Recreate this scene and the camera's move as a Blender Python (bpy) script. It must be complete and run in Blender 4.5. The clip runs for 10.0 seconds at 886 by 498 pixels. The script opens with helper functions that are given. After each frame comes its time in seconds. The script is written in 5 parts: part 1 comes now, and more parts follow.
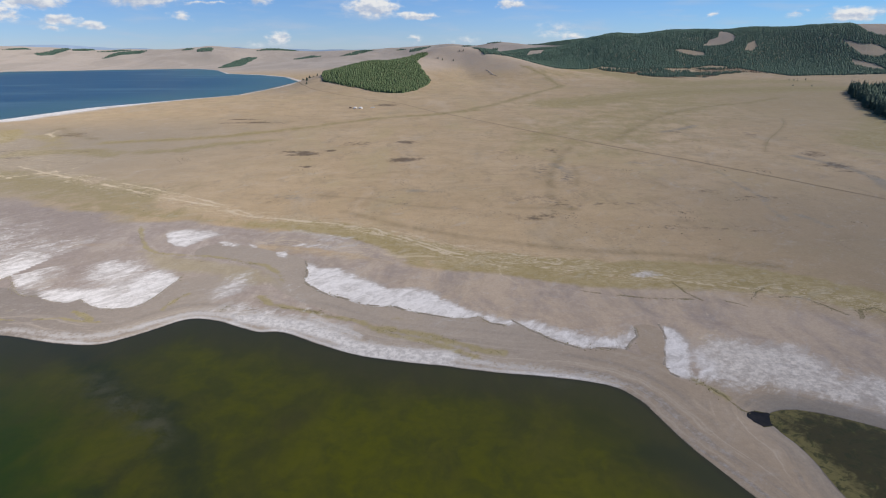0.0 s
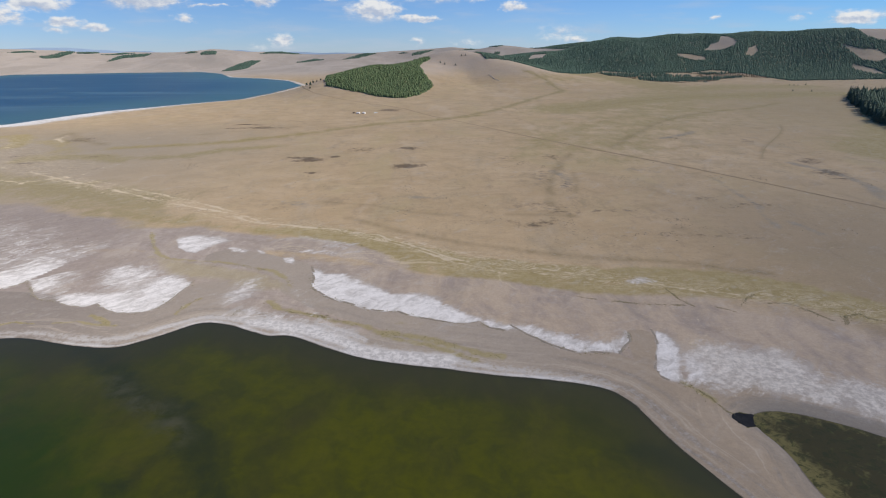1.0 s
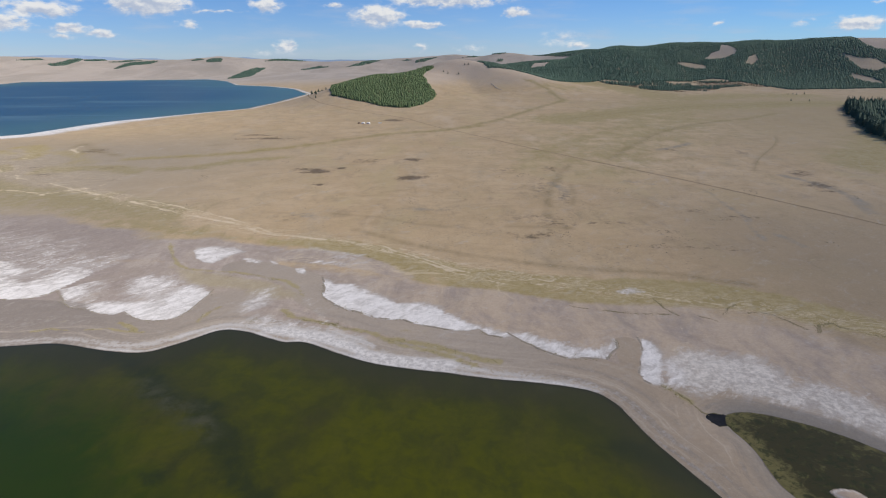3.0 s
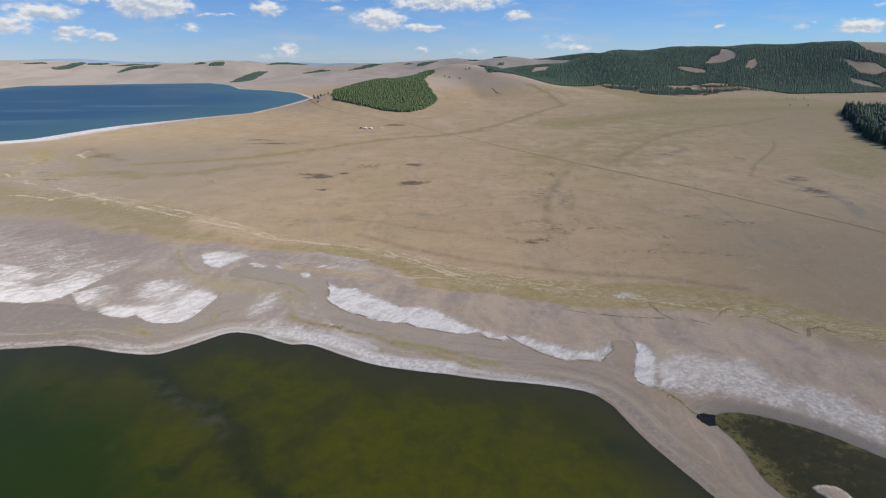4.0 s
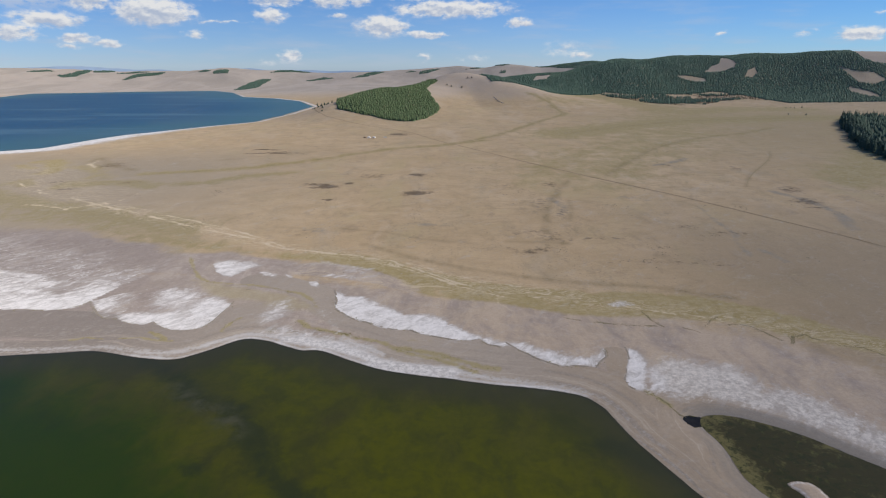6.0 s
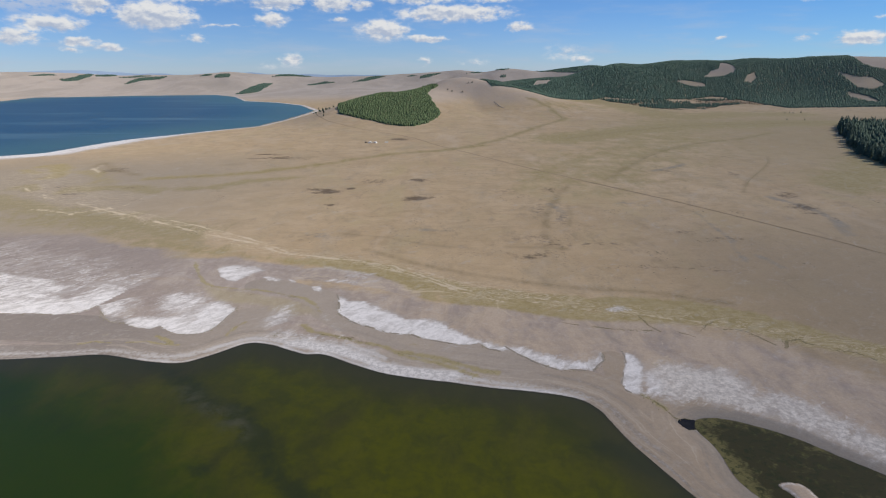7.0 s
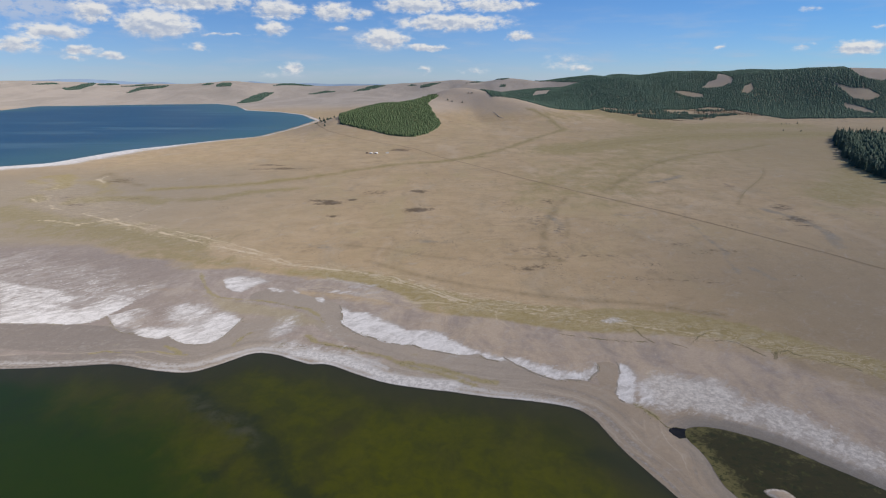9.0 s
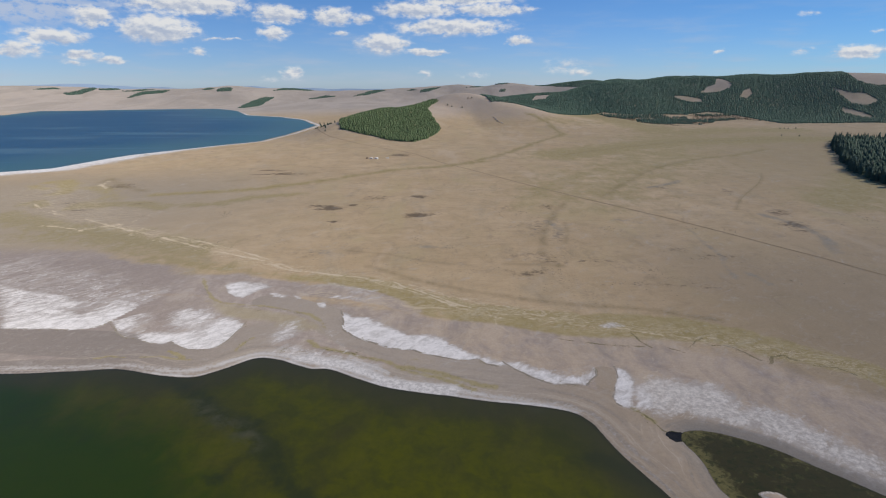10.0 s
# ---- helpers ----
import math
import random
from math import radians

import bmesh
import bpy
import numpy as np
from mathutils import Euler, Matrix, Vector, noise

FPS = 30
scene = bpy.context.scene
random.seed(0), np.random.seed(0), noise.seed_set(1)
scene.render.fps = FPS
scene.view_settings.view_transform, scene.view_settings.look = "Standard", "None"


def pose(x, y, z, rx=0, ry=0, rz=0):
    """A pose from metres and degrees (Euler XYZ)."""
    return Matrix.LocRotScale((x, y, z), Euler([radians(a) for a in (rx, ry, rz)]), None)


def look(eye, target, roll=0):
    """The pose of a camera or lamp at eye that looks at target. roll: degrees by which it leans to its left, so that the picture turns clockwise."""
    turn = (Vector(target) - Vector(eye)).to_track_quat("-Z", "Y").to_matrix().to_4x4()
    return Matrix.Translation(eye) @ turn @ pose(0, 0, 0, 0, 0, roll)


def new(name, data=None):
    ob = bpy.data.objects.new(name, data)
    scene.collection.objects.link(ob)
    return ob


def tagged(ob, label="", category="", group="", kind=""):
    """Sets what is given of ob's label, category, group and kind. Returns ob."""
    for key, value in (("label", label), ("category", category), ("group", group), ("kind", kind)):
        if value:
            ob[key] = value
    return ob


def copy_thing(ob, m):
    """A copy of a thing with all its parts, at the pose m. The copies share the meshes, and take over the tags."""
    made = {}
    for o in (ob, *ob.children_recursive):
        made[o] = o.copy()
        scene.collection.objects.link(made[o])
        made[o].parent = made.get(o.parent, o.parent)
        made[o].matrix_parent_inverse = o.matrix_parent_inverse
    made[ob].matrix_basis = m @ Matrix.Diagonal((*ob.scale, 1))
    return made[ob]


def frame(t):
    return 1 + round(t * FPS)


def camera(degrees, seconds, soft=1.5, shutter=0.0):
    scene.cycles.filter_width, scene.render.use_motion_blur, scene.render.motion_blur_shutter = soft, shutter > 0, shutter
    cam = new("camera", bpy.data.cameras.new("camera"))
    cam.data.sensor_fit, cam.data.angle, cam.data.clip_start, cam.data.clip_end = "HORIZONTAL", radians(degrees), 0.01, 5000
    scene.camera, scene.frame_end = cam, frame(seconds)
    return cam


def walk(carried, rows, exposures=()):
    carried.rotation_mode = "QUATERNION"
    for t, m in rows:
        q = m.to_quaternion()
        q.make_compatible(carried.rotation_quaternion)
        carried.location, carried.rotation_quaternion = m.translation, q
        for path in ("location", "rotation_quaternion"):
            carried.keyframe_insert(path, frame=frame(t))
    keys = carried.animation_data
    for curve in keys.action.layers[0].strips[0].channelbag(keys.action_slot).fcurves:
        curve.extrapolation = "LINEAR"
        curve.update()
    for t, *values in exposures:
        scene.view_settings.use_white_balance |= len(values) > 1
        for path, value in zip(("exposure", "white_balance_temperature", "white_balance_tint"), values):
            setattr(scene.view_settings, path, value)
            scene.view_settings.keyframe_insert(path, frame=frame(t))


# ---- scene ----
# ---------------------------------------------------------------- camera: it backs away over the lake and climbs
cam = camera(77.08, 10.0, 1.1)
walk(cam, [
    (0, look((0.00, 0.00, 100.00), (-0.00, 94.00, 65.87), -0.37)),
    (1, look((0.04, -8.28, 105.31), (-0.29, 85.85, 71.57), -0.30)),
    (2, look((0.29, -16.60, 110.35), (-0.32, 77.69, 77.04), -0.29)),
    (3, look((0.50, -24.62, 114.91), (-0.36, 69.83, 82.04), -0.30)),
    (4, look((0.57, -32.08, 118.94), (-0.51, 62.52, 86.54), -0.31)),
    (5, look((0.50, -38.81, 122.51), (-0.78, 55.96, 90.60), -0.31)),
    (6, look((0.33, -44.73, 125.74), (-1.08, 50.22, 94.38), -0.28)),
    (7, look((0.16, -49.83, 128.78), (-1.32, 45.31, 98.01), -0.23)),
    (8, look((0.05, -54.19, 131.66), (-1.42, 41.15, 101.55), -0.16)),
    (9, look((0.03, -58.00, 134.32), (-1.41, 37.56, 104.91), -0.11)),
    (10, look((0.04, -61.51, 136.50), (-1.39, 34.27, 107.78), -0.14)),
], [(0, 0.02), (10, -0.10)])

# ---------------------------------------------------------------- node helpers


class Nodes:
    """A node tree and short ways to add nodes to it."""

    def __init__(self, tree):
        self.tree = tree
        tree.nodes.clear()

    def add(self, kind, ins=(), **props):
        n = self.tree.nodes.new(kind)
        for k, v in props.items():
            setattr(n, k, v)
        for k, v in (ins.items() if isinstance(ins, dict) else enumerate(ins)):
            if v is None:
                continue
            if isinstance(v, bpy.types.NodeSocket):
                self.tree.links.new(v, n.inputs[k])
            else:
                n.inputs[k].default_value = v
        return n

    def math(self, op, a, b=None, c=None, clamp=False):
        return self.add("ShaderNodeMath", [a, b, c], operation=op, use_clamp=clamp).outputs[0]

    def vec(self, op, a, b=None):
        n = self.add("ShaderNodeVectorMath", [a, b], operation=op)
        return n.outputs["Value"] if op in ("LENGTH", "DOT_PRODUCT") else n.outputs[0]

    def step(self, lo, hi, v, to=(0.0, 1.0)):
        return self.add("ShaderNodeMapRange", {"Value": v, "From Min": lo, "From Max": hi, "To Min": to[0], "To Max": to[1]}, interpolation_type="SMOOTHSTEP").outputs[0]

    def line(self, lo, hi, v, to=(0.0, 1.0)):
        return self.add("ShaderNodeMapRange", {"Value": v, "From Min": lo, "From Max": hi, "To Min": to[0], "To Max": to[1]}).outputs[0]

    def noise(self, at, scale, detail=4.0, rough=0.55, distort=0.0):
        return self.add("ShaderNodeTexNoise", {"Vector": at, "Scale": scale, "Detail": detail, "Roughness": rough, "Distortion": distort}).outputs["Fac"]

    def mix(self, f, a, b):
        a, b = ((*v, 1) if isinstance(v, tuple) and len(v) == 3 else v for v in (a, b))
        return self.add("ShaderNodeMix", {0: f, 6: a, 7: b}, data_type="RGBA").outputs[2]

    def attr(self, name):
        return self.add("ShaderNodeAttribute", attribute_name=name).outputs["Fac"]


# ---------------------------------------------------------------- sky and sun
SUN_UP, SUN_TURN = 36.0, 80.0  # height of the sun, and its bearing from +y towards +x
world = bpy.data.worlds.new("sky")
scene.world = world
world.use_nodes = True
w = Nodes(world.node_tree)
air = w.add("ShaderNodeTexSky", sky_type="NISHITA", sun_disc=False, sun_elevation=radians(SUN_UP), sun_rotation=radians(SUN_TURN), altitude=1600.0, air_density=1.0, dust_density=0.0, ozone_density=3.0)
# cumulus clouds: bearing, height, half-width, half-height (degrees) and thickness
CLOUDS_A = [(-26.35, 4.5, 3.6, 1.15, 1.1), (-31.07, 5.23, 1.86, 0.95, 0.85), (-23.85, 6.55, 6.4, 0.99, 0.9), (-34.25, 3.59, 2.91, 0.7, 0.9),
            (-36.64, 2.58, 1.98, 0.7, 0.9), (-32.33, 2.31, 1.4, 0.41, 0.75), (-33.03, 1.68, 1.28, 0.29, 0.6), (-30.17, 1.81, 1.28, 0.41, 0.7), (-16.28, 5.98, 2.73, 0.87, 0.95),
            (-16.67, 4.34, 1.63, 0.7, 0.85), (-11.17, 5.9, 2.44, 0.87, 0.9), (-8.55, 5.64, 1.45, 0.52, 0.6), (-10.73, 4.42, 1.28, 0.29, 0.6), (-6.48, 3.55, 2.67, 0.99, 1.0),
            (-2.4, 2.78, 2.21, 0.35, 0.9), (-3.17, 6.56, 4.53, 0.81, 0.9)]
CLOUDS_B = [(0.06, 5.02, 6.51, 0.81, 0.9), (3.82, 6.53, 4.53, 0.58, 0.9), (1.13, 7.43, 5.81, 0.58, 0.8), (6.58, 3.81, 1.51, 0.47, 0.75), (-23.31, 2.67, 1.16, 0.47, 0.6),
            (-15.16, 0.85, 1.4, 0.76, 0.55), (-17.28, 0.29, 1.4, 0.47, 0.35), (-2.43, 0.74, 0.7, 0.47, 0.5), (10.97, 1.42, 2.67, 0.76, 0.4), (12.48, 0.89, 1.28, 0.47, 0.5),
            (34.47, 2.23, 1.98, 0.58, 0.9), (24.17, 2.51, 0.7, 0.29, 0.5), (30.55, 2.44, 1.05, 0.29, 0.45), (30.69, 5.28, 1.16, 0.29, 0.45), (2.29, 0.62, 1.98, 0.41, 0.35),
            (-21.38, 3.8, 3.72, 0.17, 0.45), (35.28, 3.74, 0.58, 0.23, 0.4)]
way = w.add("ShaderNodeTexCoord").outputs["Generated"]
part_xyz = w.add("ShaderNodeSeparateXYZ", [way])
bearing = w.math("MULTIPLY", w.math("ARCTAN2", part_xyz.outputs[0], part_xyz.outputs[1]), 57.2958)
rise_deg = w.math("MULTIPLY", w.math("ARCSINE", part_xyz.outputs[2]), 57.2958)
flat_sky = w.add("ShaderNodeCombineXYZ", [bearing, rise_deg, 0.0]).outputs[0]
stretched = w.vec("MULTIPLY", flat_sky, (1.0, 1.8, 1.0))
lump = w.noise(stretched, 0.95, 7.0, 0.6)
lump_sunward = w.noise(w.vec("ADD", stretched, (0.22, 0.55, 0.0)), 0.95, 7.0, 0.6)
swirl = w.add("ShaderNodeTexNoise", {"Vector": stretched, "Scale": 0.9, "Detail": 4.0}).outputs["Color"]
bent = w.vec("ADD", flat_sky, w.vec("MULTIPLY", w.vec("SUBTRACT", swirl, (0.5, 0.5, 0.5)), (2.4, 0.7, 0.0)))
body, head = None, None
for az, el, wide, tall, thick in CLOUDS_A + CLOUDS_B:
    size = (1 / (1.2 * wide), 1 / (1.3 * tall), 0)
    off = w.vec("MULTIPLY", w.vec("SUBTRACT", bent, (az, el, 0)), size)
    one = w.math("MULTIPLY_ADD", w.vec("LENGTH", off), -thick, thick)
    up = w.math("MULTIPLY_ADD", w.vec("LENGTH", w.vec("SUBTRACT", off, (0.1, 0.45, 0))), -thick, thick)
    body, head = (one, up) if body is None else (w.math("MAXIMUM", body, one), w.math("MAXIMUM", head, up))
puff = w.math("ADD", body, w.math("MULTIPLY_ADD", lump, 1.7, -0.85))
cover = w.math("MULTIPLY", w.step(-0.05, 0.58, puff, (0.0, 0.95)), w.step(0.0, 0.45, body))
cover = w.math("MULTIPLY", cover, w.step(-0.5, 0.6, rise_deg))
haze_band = w.math("MULTIPLY", w.step(0.45, 0.75, w.noise(w.vec("MULTIPLY", flat_sky, (0.16, 0.9, 1.0)), 1.0, 4.0, 0.55)), w.step(1.0, 9.0, rise_deg, (0.4, 0.0)))
relief = w.math("MULTIPLY_ADD", w.math("SUBTRACT", lump, lump_sunward), 1.9, 0.74)
lit = w.step(0.0, 1.0, w.math("ADD", relief, w.math("MULTIPLY", w.math("SUBTRACT", head, body), 1.0)))
cloud_col = w.mix(lit, (5.6, 6.4, 8.0), (10.1, 10.1, 10.1))
tint = w.mix(w.step(-1.0, 12.0, rise_deg), (0.71, 0.92, 1.44), (0.575, 0.94, 1.38))
clear_sky = w.add("ShaderNodeMix", {0: 1.0, 6: air.outputs[0], 7: tint}, data_type="RGBA", blend_type="MULTIPLY").outputs[2]
dim = w.step(2.0, 45.0, bearing, (1.0, 0.84))
clear_sky = w.vec("MULTIPLY", clear_sky, w.add("ShaderNodeCombineXYZ", [w.math("MULTIPLY", dim, dim), dim, dim]).outputs[0])
clear_sky = w.mix(haze_band, clear_sky, (5.9, 6.8, 8.3, 1))
bank = w.vec("LENGTH", w.vec("MULTIPLY", w.vec("SUBTRACT", bent, (-36.5, 5.9, 0.0)), (1 / 8.5, 1 / 1.9, 0.0)))
clear_sky = w.mix(w.math("MULTIPLY", w.step(1.15, 0.35, bank, (0.0, 0.8)), w.step(0.3, 0.55, lump)), clear_sky, (6.3, 7.2, 9.0, 1))
sky_col = w.mix(cover, clear_sky, cloud_col)
w.add("ShaderNodeOutputWorld", [w.add("ShaderNodeBackground", [sky_col, 0.08]).outputs[0]])

sun = new("sun", bpy.data.lights.new("sun", "SUN"))
sun.data.energy, sun.data.angle, sun.data.color = 4.9, radians(0.53), (1.0, 0.95, 0.87)
sun.matrix_world = look((0, 0, 0), (-math.sin(radians(SUN_TURN)) * math.cos(radians(SUN_UP)), -math.cos(radians(SUN_TURN)) * math.cos(radians(SUN_UP)), -math.sin(radians(SUN_UP))))

# ---------------------------------------------------------------- the lie of the land (metres)
LAKE = [(-560, 150), (-300, 172), (-221, 179), (-192, 181), (-164, 185), (-143, 178), (-125, 176), (-117, 181), (-110, 188), (-101, 197),
        (-90, 196), (-79, 190), (-69, 185), (-61, 186), (-48, 178), (-30, 168), (-16, 164), (0, 161), (21, 156), (42.5, 152.6), (51.8, 149.1), (55.8, 146), (59.4, 139.8), (62.2, 131.5), (64.6, 123.2), (67, 115.9), (70.1, 109), (72.9, 102.7), (76.3, 94.9), (92, 70), (120, 30), (170, -60), (260, -300), (-200, -700), (-800, -300)]
POND = [(92, 134), (92, 127), (94, 121), (94.5, 114), (93.8, 106), (94.2, 101), (97, 94), (106, 82), (124, 52), (160, 0), (230, -40), (270, 10), (220, 50),
        (170, 80), (149, 99), (143, 106), (136, 113), (127, 123), (114, 132), (101, 137)]
POOL = [(86.6, 133.8), (89.6, 136.2), (94.0, 134.4), (92.2, 128.8), (88.8, 128.2), (87.2, 130.4)]
ISLE = [(106, 99.8), (108, 100.8), (110.5, 101.1), (113.5, 100.5), (115.3, 97.8), (116, 94.5), (115.5, 90), (113.5, 87), (110.5, 87.5), (108.6, 91), (108.3, 94.3), (107.5, 96.5), (106.4, 98.2)]
FAR_LAKE = [(-900, 640), (-708, 799), (-655, 841), (-639, 931), (-622, 1011), (-573, 1091), (-522, 1173), (-450, 1266), (-431, 1457),
            (-435, 1774), (-554, 2060), (-703, 2250), (-878, 2372), (-1056, 2751), (-1253, 3003), (-1641, 2918), (-1855, 2813),
            (-2056, 2767), (-1950, 2400), (-2400, 1900), (-2300, 900), (-1500, 500)]
FAR_LEVEL = 3.0
# crest lines of the hills: x, y, height over the plain; then the half-width of each hill
HILLS = [
    ([(-281, 1300, 10), (-224, 1433, 38), (-152, 1553, 55), (-60, 1699, 62), (31, 1800, 76), (115, 1756, 66), (187, 1639, 40)], 190),
    ([(147, 2245, 42), (295, 2231, 60), (469, 2252, 80), (640, 2261, 120), (754, 2278, 114), (902, 2278, 134), (1045, 2216, 136),
      (1183, 2202, 142), (1335, 2114, 142), (1417, 2060, 146), (1493, 2006, 134), (1800, 1850, 100), (2300, 1500, 60)], 330),
    ([(-553, 4063, 33), (-320, 4087, 50), (-85, 4099, 74), (72, 4099, 92), (228, 4094, 87), (402, 4080, 111), (517, 4067, 100), (613, 4054, 84), (720, 4034, 96), (837, 4014, 112), (981, 3981, 124), (1120, 3950, 110)], 300),
    ([(-3600, 2300, 90), (-2749, 3499, 103), (-2663, 3565, 100), (-2430, 3728, 89), (-2164, 3888, 74), (-1820, 3951, 84), (-1592, 4048, 99), (-1315, 4146, 80), (-904, 4255, 56), (-707, 4292, 39), (-422, 4329, 40)], 480),
]


def fade(lo, hi, v):
    u = np.clip((v - lo) / (hi - lo), 0, 1)
    return u * u * (3 - 2 * u)


def hash2(i, j, seed):
    n = (i * 374761393 + j * 668265263 + seed * 1442695041).astype(np.int64) & 0x7FFFFFFF
    n = ((n ^ (n >> 13)) * 1274126177) & 0x7FFFFFFF
    return ((n ^ (n >> 16)) & 0xFFFF) / 65535.0


def grain(x, y, size, seed=0, octaves=3):
    """Smooth noise from 0 to 1 with lumps of the given size in metres."""
    total, weight = 0, 0
    for k in range(octaves):
        u, v = x / size * 2**k, y / size * 2**k
        i, j = np.floor(u), np.floor(v)
        a, b = u - i, v - j
        a, b = a * a * (3 - 2 * a), b * b * (3 - 2 * b)
        i, j = i.astype(np.int64), j.astype(np.int64)
        n = (hash2(i, j, seed + k) * (1 - a) + hash2(i + 1, j, seed + k) * a) * (1 - b)
        n = n + (hash2(i, j + 1, seed + k) * (1 - a) + hash2(i + 1, j + 1, seed + k) * a) * b
        total, weight = total + n / 2**k, weight + 1 / 2**k
    return total / weight


def along(x, y, line):
    """The distance to a line of points and the third value of the points, taken along it."""
    near, value = np.full(np.shape(x), 1e9), np.zeros(np.shape(x))
    for a, b in zip(line[:-1], line[1:]):
        dx, dy = b[0] - a[0], b[1] - a[1]
        s = np.clip(((x - a[0]) * dx + (y - a[1]) * dy) / (dx * dx + dy * dy), 0, 1)
        d = np.hypot(x - a[0] - s * dx, y - a[1] - s * dy)
        if len(a) > 2:
            value = np.where(d < near, a[2] + s * (b[2] - a[2]), value)
        near = np.minimum(near, d)
    return near, value


def inside(x, y, ring, reach=None):
    """The signed distance to a closed outline: positive inside. reach: how far off it is wanted at all."""
    x, y = np.asarray(x, float), np.asarray(y, float)
    if reach is not None:
        xs, ys = [p[0] for p in ring], [p[1] for p in ring]
        near = (x > min(xs) - reach) & (x < max(xs) + reach) & (y > min(ys) - reach) & (y < max(ys) + reach)
        out = np.full(x.shape, -1e3)
        if near.any():
            out[near] = inside(x[near], y[near], ring)
        return out
    near, _ = along(x, y, list(ring) + [ring[0]])
    odd = np.zeros(np.shape(x), bool)
    for (ax, ay), (bx, by) in zip(ring, list(ring[1:]) + [ring[0]]):
        cross = (ay > y) != (by > y)
        odd ^= cross & (x < (bx - ax) * (y - ay) / (by - ay + 1e-12) + ax)
    return np.where(odd, near, -near)


def rounded(ring):
    """An outline with its corners cut twice."""
    for _ in range(2):
        ring = [(a[0] * u + b[0] * (1 - u), a[1] * u + b[1] * (1 - u)) for a, b in zip(ring, list(ring[1:]) + [ring[0]]) for u in (0.78, 0.22)]
    return ring


LAKE, POND = rounded(LAKE), rounded(POND)


def warp(x, y, amount=0.9, size=8.0):
    """Places shifted a little, to fray the outlines that are laid on them."""
    return x + amount * 2 * (grain(x, y, size, 81) - 0.5), y + amount * 2 * (grain(x, y, size, 82) - 0.5)


def height(x, y):
    """The ground's height over the near lake."""
    x, y = np.atleast_1d(np.asarray(x, float)), np.atleast_1d(np.asarray(y, float))
    rise = y + 0.3 * x - 175
    z = 0.9 + 0.0105 * np.clip(rise, 0, 1400)
    z += 1.6 * (grain(x, y, 160, 3) - 0.5) * fade(60, 400, rise) + 0.25 * (grain(x, y, 25, 4) - 0.5) * fade(0, 60, rise)
    far = -inside(x, y, FAR_LAKE) + 8 * (grain(x, y, 60, 9) - 0.5)
    z = np.minimum(z, np.where(far > 0, FAR_LEVEL + 0.022 * far, FAR_LEVEL + np.maximum(0.04 * far, -4)))
    sway = 0.86 + 0.28 * grain(x, y, 260, 5, 2)
    for crest, wide in HILLS:
        best = 0.0
        for a, b in zip(crest[:-1], crest[1:]):
            d, top = along(x, y, (a, b))
            best = best + (top * np.exp(-((d * sway / wide) ** 2))) ** 14
        z += best ** (1 / 14) * fade(-30, 160, far) * 0.97
    z += (26 * (grain(x, y, 230, 8, 2) - 0.5) + 7 * (grain(x, y, 70, 18, 2) - 0.5)) * fade(25, 75, z) * (0.45 + 0.55 * fade(3600, 2900, y))
    z += (16 * (grain(x, y, 330, 88, 3) - 0.5)) * fade(2300, 3000, y) * fade(60, 420, far)
    for ring in (LAKE, POND, POOL):
        d = -inside(x, y, ring, 40) + 1.1 * (grain(x, y, 14, 6, 2) - 0.5)
        z = np.where(d > 25, z, np.where(d > 0, np.minimum(z, np.minimum(0.09 * d, 0.2 + 0.03 * d)), np.maximum(0.12 * d, -2.5)))
    mound = inside(x, y, ISLE, 20) + 0.7 * (grain(x, y, 5, 7, 2) - 0.5)
    return np.maximum(z, np.clip(0.22 * mound, -9, 0.45))


# ---------------------------------------------------------------- materials


def material(name):
    m = bpy.data.materials.new(name)
    m.use_nodes = True
    return m, Nodes(m.node_tree)


def finish(n, colour, rough=0.9, bump=None, strength=0.3, distance=0.3, specular=0.3, metallic=0.0):
    ins = {"Base Color": (*colour, 1) if isinstance(colour, tuple) else colour, "Roughness": rough, "Specular IOR Level": specular, "Metallic": metallic, "Diffuse Roughness": 0.6 if rough > 0.9 else 0.0}
    if bump is not None:
        ins["Normal"] = n.add("ShaderNodeBump", {"Height": bump, "Strength": strength, "Distance": distance}).outputs[0]
    shader = n.add("ShaderNodeBsdfPrincipled", ins)
    n.add("ShaderNodeOutputMaterial", [shader.outputs[0]])
    return shader


